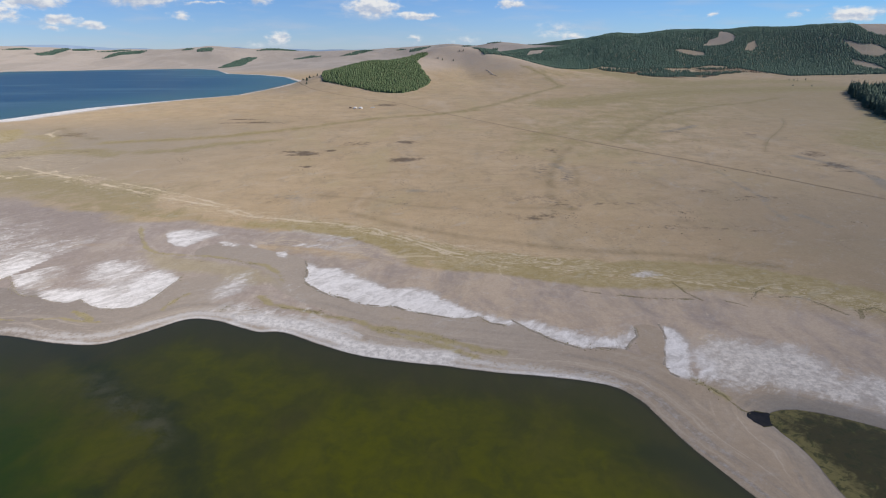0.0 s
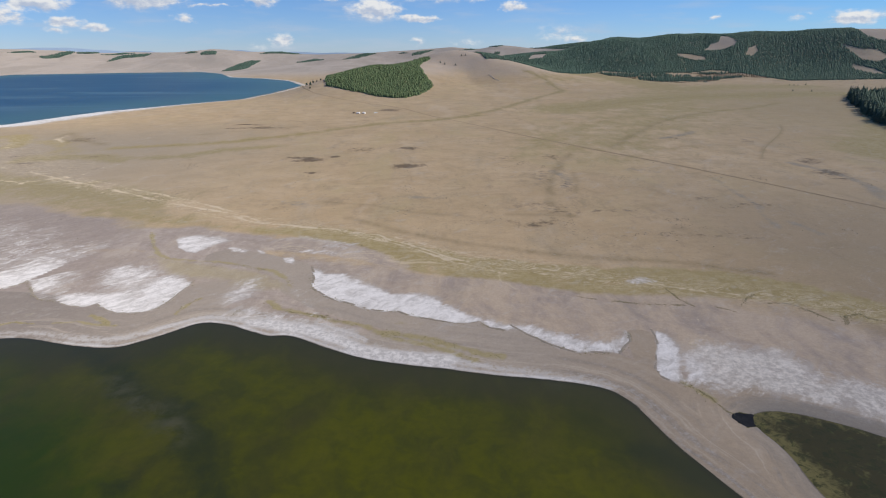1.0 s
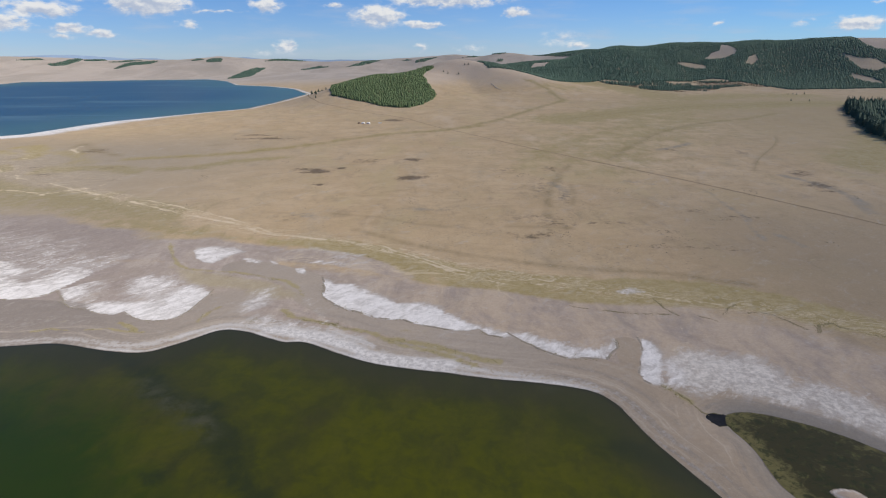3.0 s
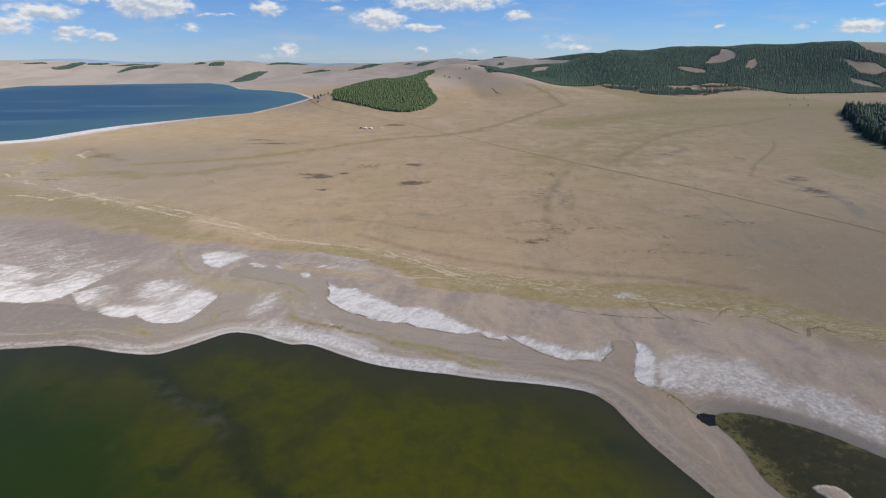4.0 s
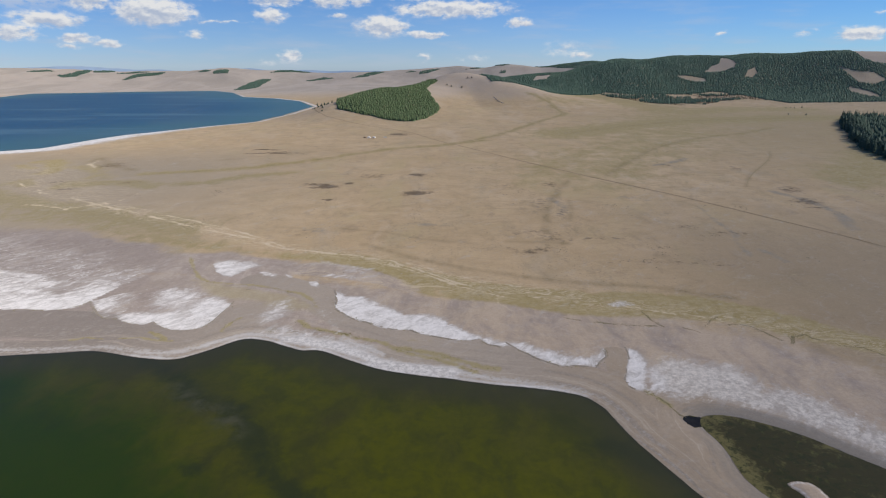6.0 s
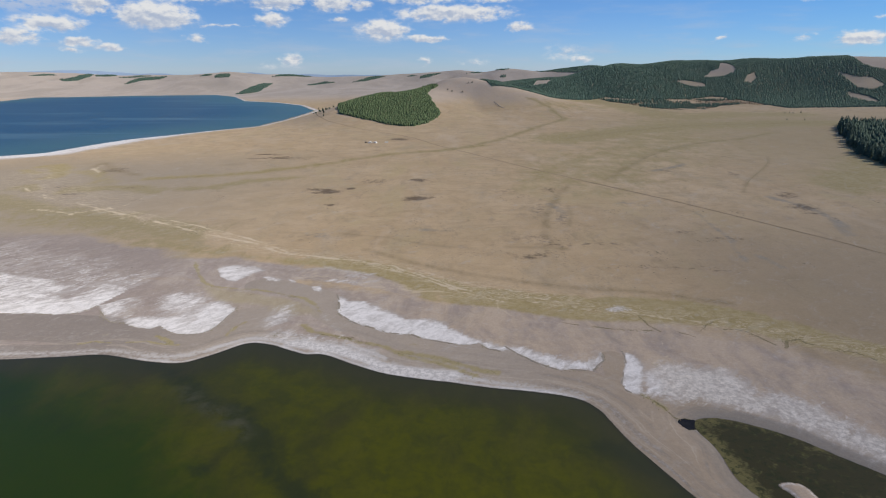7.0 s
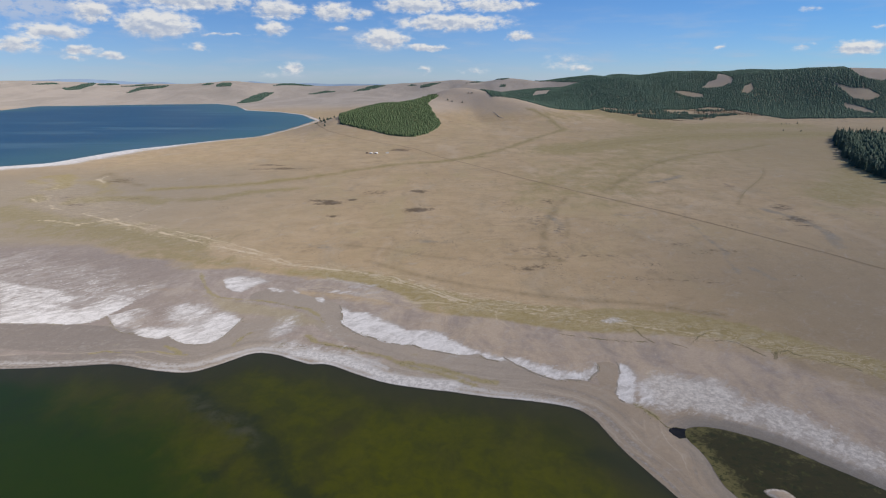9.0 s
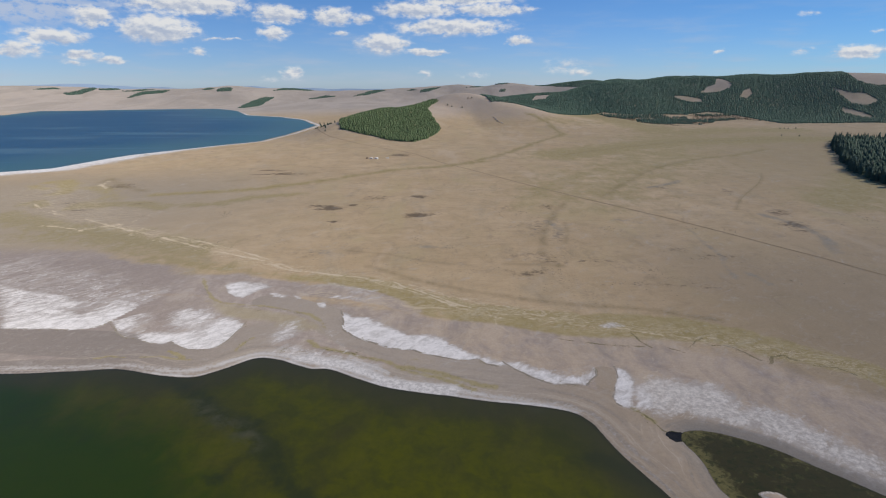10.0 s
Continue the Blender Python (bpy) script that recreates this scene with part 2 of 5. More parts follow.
def ground_material():
    m, n = material("steppe_ground")
    at = n.add("ShaderNodeNewGeometry").outputs["Position"]
    big = n.noise(at, 0.006, 4, 0.6)
    mid = n.noise(at, 0.035, 5, 0.6)
    small = n.noise(at, 0.22, 5, 0.65)
    fine = n.noise(at, 1.3, 4, 0.7)
    streak = n.noise(n.vec("MULTIPLY", at, (0.035, 0.06, 0.05)), 1.0, 5, 0.6, 1.2)
    patchy = n.noise(n.vec("MULTIPLY", at, (0.02, 0.011, 0.014)), 1.0, 7, 0.72, 0.8)

    def ragged(name, a, b):
        return n.math("ADD", n.attr(name), n.math("ADD", n.math("MULTIPLY_ADD", mid, a, -a / 2), n.math("MULTIPLY_ADD", small, b, -b / 2)))

    # dry grass
    tan = n.mix(n.step(0.3, 0.7, big), (0.425, 0.318, 0.20), (0.485, 0.372, 0.245))
    tan = n.mix(n.step(0.35, 0.75, mid), tan, (0.395, 0.297, 0.182))
    tan = n.mix(n.step(0.48, 0.66, patchy, (0, 0.55)), tan, (0.385, 0.31, 0.21))
    tan = n.mix(n.step(0.58, 0.72, patchy, (0, 0.5)), tan, (0.30, 0.246, 0.175))
    tan = n.mix(n.math("MULTIPLY", n.step(0.45, 0.75, streak), 0.5), tan, (0.30, 0.228, 0.135))
    tan = n.mix(n.math("MULTIPLY", n.step(0.4, 0.8, small), 0.3), tan, (0.31, 0.24, 0.152))
    tan = n.mix(n.math("MULTIPLY", n.step(0.52, 0.78, fine), 0.3), tan, (0.24, 0.182, 0.115))
    blot = n.noise(n.vec("MULTIPLY", at, (0.07, 0.034, 0.05)), 1.0, 8, 0.74, 0.5)
    tan = n.mix(n.step(0.53, 0.66, blot, (0, 0.42)), tan, (0.25, 0.20, 0.14))
    speck = n.noise(at, 0.45, 4, 0.6)
    tan = n.mix(n.math("MULTIPLY", n.step(0.6, 0.7, speck), n.step(0.4, 0.6, patchy, (0.15, 0.75))), tan, (0.165, 0.13, 0.088))
    across = n.add("ShaderNodeSeparateXYZ", [at])
    bloomy = n.noise(n.vec("MULTIPLY", at, (0.012, 0.006, 0.01)), 1.0, 6, 0.62, 1.2)
    tan = n.mix(n.step(0.5, 0.68, bloomy, (0, 0.45)), tan, (0.40, 0.325, 0.185))
    tan = n.mix(n.step(0.46, 0.3, bloomy, (0, 0.5)), tan, (0.46, 0.37, 0.275))
    tan = n.mix(n.math("MULTIPLY", n.step(-60.0, -380.0, across.outputs[0], (0.0, 0.9)), n.step(900.0, 600.0, across.outputs[1])), tan, n.mix(blot, (0.23, 0.198, 0.158), (0.31, 0.267, 0.212)))
    dun = n.math("MULTIPLY", n.step(80.0, 220.0, across.outputs[0], (0.0, 0.75)), n.step(520.0, 260.0, across.outputs[1]))
    tan = n.mix(dun, tan, n.mix(blot, (0.29, 0.232, 0.165), (0.232, 0.186, 0.13)))
    pasture = n.math("MULTIPLY", n.step(220.0, 620.0, across.outputs[0], (0.0, 0.7)), n.step(420.0, 760.0, across.outputs[1]))
    tan = n.mix(n.math("MULTIPLY", pasture, n.step(1500.0, 1250.0, across.outputs[1])), tan, n.mix(blot, (0.35, 0.275, 0.165), (0.265, 0.212, 0.118)))
    # bare hill slopes: pale soil tone, lightened to stand for distance haze
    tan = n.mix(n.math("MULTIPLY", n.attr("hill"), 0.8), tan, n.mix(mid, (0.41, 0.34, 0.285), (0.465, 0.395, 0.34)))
    # land over 2 km off: the grey of haze put into the colour
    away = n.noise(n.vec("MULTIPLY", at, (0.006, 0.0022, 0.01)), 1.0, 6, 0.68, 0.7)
    hazed_slope = n.mix(n.step(0.4, 0.62, away), (0.395, 0.35, 0.315), (0.33, 0.295, 0.263))
    tan = n.mix(n.step(2000.0, 2900.0, across.outputs[1], (0.0, 0.9)), tan, hazed_slope)
    # olive sedge
    veg = n.math("ADD", ragged("sedge", 1.0, 0.8), n.math("MULTIPLY_ADD", blot, 1.4, -0.7))
    green = n.mix(n.step(0.3, 0.7, small), (0.265, 0.215, 0.095), (0.35, 0.29, 0.155))
    green = n.mix(n.math("MULTIPLY", n.step(-80.0, -260.0, across.outputs[0], (0.0, 0.6)), n.step(700.0, 520.0, across.outputs[1])), green, n.mix(mid, (0.165, 0.148, 0.088), (0.24, 0.21, 0.148)))
    col = n.mix(n.step(0.3, 0.8, veg, (0, 0.85)), tan, green)
    # grey-mauve mud flat
    grey = n.mix(n.step(0.3, 0.7, small), (0.305, 0.257, 0.232), (0.37, 0.318, 0.29))
    grey = n.mix(n.math("MULTIPLY", n.step(0.42, 0.7, streak), 0.4), grey, (0.255, 0.213, 0.185))
    grey = n.mix(n.step(0.45, 0.7, mid, (0, 0.5)), grey, (0.36, 0.305, 0.25))
    grey = n.mix(n.step(0.5, 0.62, blot, (0, 0.4)), grey, (0.26, 0.216, 0.19))
    grey = n.mix(n.step(0.5, 0.38, blot, (0, 0.6)), grey, (0.455, 0.395, 0.345))
    bleached = n.step(-110.0, 30.0, n.add("ShaderNodeSeparateXYZ", [at]).outputs[0], (0.0, 0.62))
    grey = n.mix(n.math("MULTIPLY", bleached, n.step(0.68, 0.42, blot)), grey, (0.445, 0.352, 0.26))
    grey = n.mix(n.math("MULTIPLY", n.step(0.52, 0.75, fine), 0.4), grey, (0.22, 0.18, 0.15))
    grey = n.mix(n.step(-110.0, -260.0, across.outputs[0], (0.0, 0.65)), grey, n.mix(streak, (0.165, 0.142, 0.137), (0.25, 0.218, 0.206)))
    col = n.mix(n.step(0.3, 0.75, ragged("mud", 0.7, 0.4)), col, grey)
    # thin pale channels through the sedge
    wind = n.noise(n.vec("MULTIPLY", at, (0.035, 0.12, 0.1)), 1.0, 5, 0.62, 2.2)
    vein = n.step(0.0, 0.035, n.math("ABSOLUTE", n.math("SUBTRACT", wind, 0.5)), (1.0, 0.0))
    pale = n.math("MULTIPLY", n.attr("pale"), n.math("MAXIMUM", vein, n.step(0.56, 0.66, wind)))
    col = n.mix(n.math("MULTIPLY", pale, 0.85), col, (0.52, 0.435, 0.325))
    strand = n.math("ADD", n.attr("strand"), n.math("ADD", n.math("MULTIPLY_ADD", small, 1.4, -0.7), n.math("MULTIPLY_ADD", mid, 1.6, -0.8)))
    col = n.mix(n.step(0.35, 0.8, strand, (0, 0.8)), col, (0.545, 0.462, 0.35))
    # smooth washed beach
    sand = n.mix(n.step(0.35, 0.7, small, (0, 0.5)), (0.335, 0.29, 0.25), (0.30, 0.26, 0.222))
    sand = n.mix(n.step(25.0, 75.0, across.outputs[0], (0.0, 0.9)), sand, n.mix(small, (0.345, 0.277, 0.212), (0.308, 0.25, 0.19)))
    sand = n.mix(n.step(0.45, 0.7, mid, (0, 0.5)), sand, (0.365, 0.31, 0.258))
    sand = n.mix(n.math("MULTIPLY", n.step(0.5, 0.75, fine), 0.15), sand, (0.25, 0.21, 0.175))
    sand = n.mix(n.step(-80.0, -190.0, across.outputs[0], (0.0, 0.85)), sand, n.mix(small, (0.175, 0.154, 0.143), (0.225, 0.198, 0.183)))
    col = n.mix(n.step(0.35, 0.6, ragged("beach", 0.25, 0.2)), col, sand)
    # strand lines that follow the water's edge
    shore = n.attr("shore")
    wash = n.math("ADD", shore, n.math("MULTIPLY_ADD", mid, 8.0, -4.0))
    lines = n.noise(n.add("ShaderNodeCombineXYZ", [n.math("MULTIPLY", wash, 0.27), n.math("MULTIPLY", big, 6.0), 0.0]).outputs[0], 1.0, 4, 0.7)
    col = n.mix(n.math("MULTIPLY", n.step(0.48, 0.64, lines), n.step(5.0, 30.0, shore, (0.8, 0.0))), col, (0.24, 0.208, 0.18))
    col = n.mix(n.math("MULTIPLY", n.step(0.48, 0.36, lines), n.step(5.0, 30.0, shore, (0.45, 0.0))), col, (0.46, 0.405, 0.345))
    # thin olive growth on the mud
    col = n.mix(n.step(0.3, 0.9, ragged("olive", 1.0, 0.7), (0, 0.6)), col, (0.335, 0.287, 0.18))
    # thin green turf along the flats
    turf = ragged("turf", 1.1, 1.6)
    col = n.mix(n.step(0.25, 0.75, turf, (0, 0.8)), col, n.mix(small, (0.235, 0.20, 0.09), (0.36, 0.31, 0.175)))
    # dark line on scarps and banks: ragged turf, with the bank's shade painted in
    col = n.mix(n.math("MULTIPLY", n.step(0.42, 0.62, ragged("scarp", 1.1, 1.2)), n.step(0.35, 0.6, fine, (0.3, 0.9))), col, (0.16, 0.135, 0.07))
    # grey-green forbs
    col = n.mix(n.math("MULTIPLY", n.step(0.3, 0.8, ragged("sage", 0.8, 0.9)), n.step(0.35, 0.6, blot, (0.35, 0.8))), col, (0.235, 0.215, 0.18))
    # dark damp patches and trails
    col = n.mix(n.step(0.3, 0.75, ragged("damp", 0.7, 1.3), (0, 0.9)), col, (0.118, 0.088, 0.06))
    trail = n.math("MULTIPLY", n.attr("track"), n.step(0.42, 0.58, blot, (0.45, 1.0)))
    col = n.mix(trail, col, (0.19, 0.15, 0.08))
    col = n.add("ShaderNodeMix", {0: 1.0, 6: col, 7: (1.13, 1.077, 0.995, 1)}, data_type="RGBA", blend_type="MULTIPLY").outputs[2]
    # salt crust, brushed by the wind
    slant = n.add("ShaderNodeVectorRotate", {"Vector": at, "Angle": radians(-46)}, rotation_type="Z_AXIS").outputs[0]
    brush = n.noise(n.vec("MULTIPLY", slant, (0.06, 0.125, 0.2)), 1.0, 8, 0.68, 1.6)
    flake = n.noise(at, 0.5, 6, 0.72)
    crust = n.math("ADD", n.attr("salt"), n.math("ADD", n.math("MULTIPLY_ADD", brush, 2.3, -1.15), n.math("MULTIPLY_ADD", flake, 1.3, -0.65)))
    white = n.mix(n.step(0.38, 0.7, n.noise(n.vec("MULTIPLY", slant, (0.12, 0.22, 0.2)), 1.0, 7, 0.7, 0.8)), (0.765, 0.715, 0.67), (0.52, 0.475, 0.43))
    white = n.mix(n.step(83.0, 94.0, across.outputs[0], (0.0, 0.85)), white, n.mix(n.step(0.35, 0.65, flake), (0.42, 0.368, 0.312), (0.69, 0.615, 0.53)))
    wisp = n.noise(n.vec("MULTIPLY", slant, (0.035, 0.08, 0.1)), 1.0, 7, 0.72, 1.6)
    veil = n.math("ADD", n.attr("salt"), n.math("ADD", n.math("MULTIPLY_ADD", wisp, 2.6, -1.3), n.math("MULTIPLY_ADD", small, 0.7, -0.35)))
    col = n.mix(n.step(0.05, 0.95, veil, (0, 0.6)), col, (0.47, 0.425, 0.385))
    col = n.mix(n.step(0.38, 1.15, crust), col, white)
    # the pale, salt-rimed strand beside the green lake
    rime = n.math("ADD", n.attr("fringe"), n.math("ADD", n.math("MULTIPLY_ADD", lines, 1.4, -0.7), n.math("MULTIPLY_ADD", flake, 2.0, -1.0)))
    col = n.mix(n.step(0.15, 1.0, rime), col, n.mix(n.step(0.4, 0.62, flake), (0.68, 0.635, 0.59), (0.47, 0.43, 0.395)))
    # the damp grey margin of the pond
    margin = n.math("MULTIPLY", n.step(9.5, 3.0, n.math("ADD", shore, n.math("MULTIPLY_ADD", mid, 6.0, -3.0))), n.step(84.0, 98.0, n.add("ShaderNodeSeparateXYZ", [at]).outputs[0]))
    col = n.mix(n.math("MULTIPLY", margin, 0.75), col, (0.23, 0.204, 0.175))
    # the wet rim of the lakes
    wet = n.math("ADD", shore, n.math("MULTIPLY_ADD", small, 1.6, -0.8))
    col = n.mix(n.step(0.0, 0.5, wet, (0.7, 0.0)), col, (0.075, 0.066, 0.055))
    grit = n.math("MULTIPLY", n.line(0.3, 0.7, n.noise(at, 2.6, 3, 0.6), (0.93, 1.07)), n.line(0.3, 0.7, n.noise(at, 0.7, 4, 0.7), (0.93, 1.07)))
    col = n.vec("MULTIPLY", col, n.add("ShaderNodeCombineXYZ", [grit, grit, grit]).outputs[0])
    finish(n, col, 0.93, n.math("ADD", small, n.math("MULTIPLY", fine, 0.35)), 0.4, 0.3, 0.15)
    return m


def green_water_material():
    m, n = material("green_lake_water")
    at = n.add("ShaderNodeNewGeometry").outputs["Position"]
    big = n.noise(at, 0.016, 4, 0.55, 0.6)
    mid = n.noise(n.vec("MULTIPLY", at, (0.075, 0.05, 0.05)), 1.0, 6, 0.65, 0.7)
    small = n.noise(at, 0.35, 4, 0.6)
    far_in = n.attr("offshore")
    algae = n.math("ADD", n.math("MULTIPLY_ADD", big, 1.5, -0.35), n.math("MULTIPLY_ADD", mid, 0.9, -0.45))
    algae = n.math("ADD", algae, n.attr("bloom"))
    algae = n.math("MULTIPLY", algae, n.step(2.0, 24.0, far_in, (0.5, 1.0)))
    col = n.mix(n.step(0.15, 0.95, algae), (0.038, 0.036, 0.015), (0.062, 0.064, 0.006))
    mottle = n.noise(at, 0.11, 7, 0.72, 0.6)
    col = n.mix(n.step(0.42, 0.64, mottle, (0, 0.5)), col, (0.032, 0.036, 0.011))
    drift = n.noise(n.vec("MULTIPLY", at, (0.05, 0.028, 0.05)), 1.0, 7, 0.66, 0.5)
    col = n.mix(n.step(0.5, 0.68, drift, (0, 0.4)), col, (0.074, 0.072, 0.010))
    col = n.mix(n.step(0.48, 0.36, drift, (0, 0.35)), col, (0.028, 0.033, 0.012))
    col = n.mix(n.step(0.25, 0.8, n.math("ADD", n.attr("gloom"), n.math("MULTIPLY_ADD", mid, 0.8, -0.4)), (0, 0.85)), col, (0.0165, 0.036, 0.0065))
    col = n.mix(n.math("MULTIPLY", n.step(0.4, 0.7, small), 0.25), col, (0.03, 0.036, 0.009))
    chan = n.math("ADD", n.attr("channel"), n.math("ADD", n.math("MULTIPLY_ADD", mid, 1.5, -0.75), n.math("MULTIPLY_ADD", n.noise(at, 0.09, 7, 0.72, 0.6), 1.4, -0.7)))
    col = n.mix(n.step(0.2, 1.05, chan, (0, 0.75)), col, (0.02, 0.026, 0.013))
    silt = n.math("MULTIPLY", n.attr("silt"), n.step(0.35, 0.65, n.noise(at, 0.12, 6, 0.7, 0.3)))
    col = n.mix(n.math("MULTIPLY", silt, 0.75), col, (0.066, 0.064, 0.038))
    col = n.mix(n.step(0.0, 22.0, far_in, (0.48, 0.0)), col, n.mix(mottle, (0.046, 0.044, 0.027), (0.036, 0.036, 0.02)))
    col = n.mix(n.step(0.0, 2.2, far_in, (0.7, 0.0)), col, (0.028, 0.028, 0.019))
    rip = n.noise(n.vec("MULTIPLY", at, (1.2, 2.4, 1.0)), 1.0, 3, 0.6)
    finish(n, col, 0.3, rip, 0.12, 0.08, 0.08)
    return m


def pond_water_material():
    m, n = material("weedy_pond_water")
    at = n.add("ShaderNodeNewGeometry").outputs["Position"]
    big = n.noise(at, 0.06, 5, 0.65, 1.0)
    small = n.noise(at, 0.3, 5, 0.7, 0.6)
    far_in = n.attr("offshore")
    weed = n.math("ADD", n.math("ADD", n.step(0.0, 9.0, far_in, (0.2, -0.16)), n.step(110.0, 95.0, n.add("ShaderNodeSeparateXYZ", [at]).outputs[0], (0.0, 0.35))), n.math("ADD", n.math("MULTIPLY_ADD", big, 1.8, -0.75), n.math("MULTIPLY_ADD", small, 1.5, -0.75)))
    col = n.mix(n.step(0.2, 0.8, weed), (0.034, 0.031, 0.015), (0.105, 0.093, 0.04))
    dab = n.noise(n.vec("MULTIPLY", at, (0.22, 0.3, 0.3)), 1.0, 6, 0.75, 1.4)
    col = n.mix(n.step(0.5, 0.6, dab, (0, 0.75)), col, (0.022, 0.026, 0.012))
    col = n.mix(n.math("MULTIPLY", n.step(0.55, 0.68, small), 0.45), col, (0.06, 0.062, 0.022))
    finish(n, col, 0.35, small, 0.15, 0.08, 0.05)
    return m


def blue_water_material():
    m, n = material("blue_lake_water")
    at = n.add("ShaderNodeNewGeometry").outputs["Position"]
    slick = n.noise(n.vec("MULTIPLY", at, (0.003, 0.012, 0.01)), 1.0, 5, 0.65, 1.0)
    rip = n.noise(n.vec("MULTIPLY", at, (0.2, 0.5, 1.0)), 1.0, 3, 0.6)
    near = n.step(0.0, 330.0, n.attr("offshore"))
    col = n.mix(near, (0.05, 0.128, 0.13), (0.014, 0.066, 0.114))
    col = n.mix(n.step(0.45, 0.7, slick, (0, 0.6)), col, (0.042, 0.10, 0.135))
    lane = n.noise(n.vec("MULTIPLY", at, (0.0016, 0.009, 0.01)), 1.0, 4, 0.6, 0.6)
    col = n.mix(n.step(0.55, 0.66, lane, (0, 0.8)), col, (0.075, 0.15, 0.185))
    finish(n, col, 0.38, rip, 0.15, 0.3, 0.3)
    return m


def leaf_material(name, low, high, brown):
    m, n = material(name)
    geo = n.add("ShaderNodeNewGeometry")
    per = geo.outputs["Random Per Island"]
    obj = n.add("ShaderNodeObjectInfo").outputs["Random"]
    rnd = n.math("FRACT", n.math("ADD", per, n.math("MULTIPLY", obj, 7.31)))
    patch = n.noise(geo.outputs["Position"], 0.012, 3, 0.6)
    tuft = n.noise(geo.outputs["Position"], 0.9, 4, 0.7)
    col = n.mix(rnd, low, high)
    col = n.mix(n.step(0.45, 0.7, patch, (0, 0.4)), col, high)
    col = n.mix(n.step(0.35, 0.8, tuft, (0, 0.35)), col, low)
    col = n.mix(n.step(0.93, 0.97, rnd, (0, 0.7)), col, brown)
    finish(n, col, 0.85, tuft, 0.4, 0.6, 0.15)
    return m


def plain_material(name, a, b, scale, rough=0.85, spec=0.2):
    m, n = material(name)
    at = n.add("ShaderNodeNewGeometry").outputs["Position"]
    k = n.noise(at, scale, 5, 0.65)
    finish(n, n.mix(n.step(0.3, 0.7, k), a, b), rough, k, 0.4, 0.05, spec)
    return m


GROUND = ground_material()
GREEN_WATER, POND_WATER, BLUE_WATER = green_water_material(), pond_water_material(), blue_water_material()
NEEDLES = leaf_material("larch_needles", (0.086, 0.122, 0.055), (0.115, 0.157, 0.072), (0.17, 0.155, 0.085))
# far woods: haze put into the needles as a paler, bluer green
NEEDLES_FAR = leaf_material("hazed_needles", (0.066, 0.112, 0.084), (0.092, 0.144, 0.106), (0.13, 0.135, 0.098))
# the same conifers in their own darker green, without the haze tone
NEEDLES_EDGE = leaf_material("dark_conifer_needles", (0.046, 0.078, 0.056), (0.068, 0.106, 0.074), (0.10, 0.10, 0.07))
BARK = plain_material("larch_bark", (0.10, 0.07, 0.05), (0.19, 0.13, 0.09), 3.0)
FELT = plain_material("white_felt", (0.80, 0.78, 0.74), (0.72, 0.70, 0.66), 2.0)
CANVAS = plain_material("grey_canvas", (0.45, 0.42, 0.38), (0.36, 0.33, 0.30), 2.0)
PAINTED_WOOD = plain_material("orange_painted_wood", (0.35, 0.10, 0.03), (0.28, 0.08, 0.03), 4.0)
RAW_WOOD = plain_material("weathered_planks", (0.16, 0.12, 0.09), (0.24, 0.19, 0.14), 2.0)
IRON = plain_material("rusty_iron", (0.08, 0.06, 0.05), (0.14, 0.09, 0.06), 5.0, 0.6)
DEEP_WATER = plain_material("deep_pool_water", (0.010, 0.011, 0.014), (0.02, 0.02, 0.022), 0.3, 0.5, 0.03)
EARTH = plain_material("bank_earth", (0.25, 0.205, 0.155), (0.36, 0.305, 0.245), 0.9, 0.95)
TRACK_EARTH = plain_material("packed_track_earth", (0.25, 0.18, 0.10), (0.32, 0.235, 0.14), 0.05, 0.95)
SCRUB = plain_material("grey_green_scrub", (0.15, 0.125, 0.08), (0.23, 0.19, 0.125), 0.3, 0.95)
STONE = plain_material("lichened_stone", (0.31, 0.27, 0.235), (0.42, 0.37, 0.325), 0.8)

# ---------------------------------------------------------------- outlines of what grows and lies on the land
SALT = []


def salt_patch(ring, rim, strength, bank=None):
    """A patch of salt crust: outline, width of the soft rim, strength, the low bank that bounds it (inland on its left)."""
    SALT.append((ring, rim, strength, bank))


A_BANK = [(-256.4, 228.3), (-238.3, 228.3), (-222.6, 227.6), (-208.5, 229), (-203.4, 234.2), (-202.1, 239.4), (-197.2, 234.2), (-189.4, 224.1), (-182.5, 218.6), (-171.8, 215.3)]
salt_patch([(-257.1, 229), (-238.8, 229), (-223.1, 228.3), (-209, 229.8), (-203.9, 234.9), (-202.1, 239.4), (-198, 243.9), (-192.8, 254.3), (-195.7, 261), (-205.3, 270), (-216.7, 274.6), (-219.7, 265.6), (-222.5, 254.5), (-225.2, 248.1), (-234.6, 255.5), (-239.1, 270.2), (-256.8, 279.7), (-285.8, 289.8), (-314.7, 298.3)], 8, 1.2, A_BANK)
salt_patch([(-199.9, 237.9), (-190.6, 226.9), (-185.8, 229.1), (-184, 236.3), (-190, 243.9), (-197.8, 246.3)], 6, 0.85, A_BANK)
salt_patch([(-351.3, 342.3), (-316.2, 329.2), (-279.2, 311), (-235.9, 291.2), (-211.5, 293), (-195.1, 292.9), (-178.5, 274.4), (-181.1, 256.7), (-184.1, 244.6), (-175.4, 224.1), (-186.5, 222.7), (-204.7, 237.2), (-260.7, 233.4)], 26, 0.66, A_BANK)
B_BANK = [(-172.5, 216.6), (-168.6, 213.3), (-163.4, 210.7), (-157.1, 209.5), (-152.3, 212.7), (-146.2, 207.6), (-138.8, 203.9), (-130.5, 203.9), (-124.7, 206.4), (-122.3, 214), (-121, 225.2), (-120.1, 233), (-120.9, 238.1)]
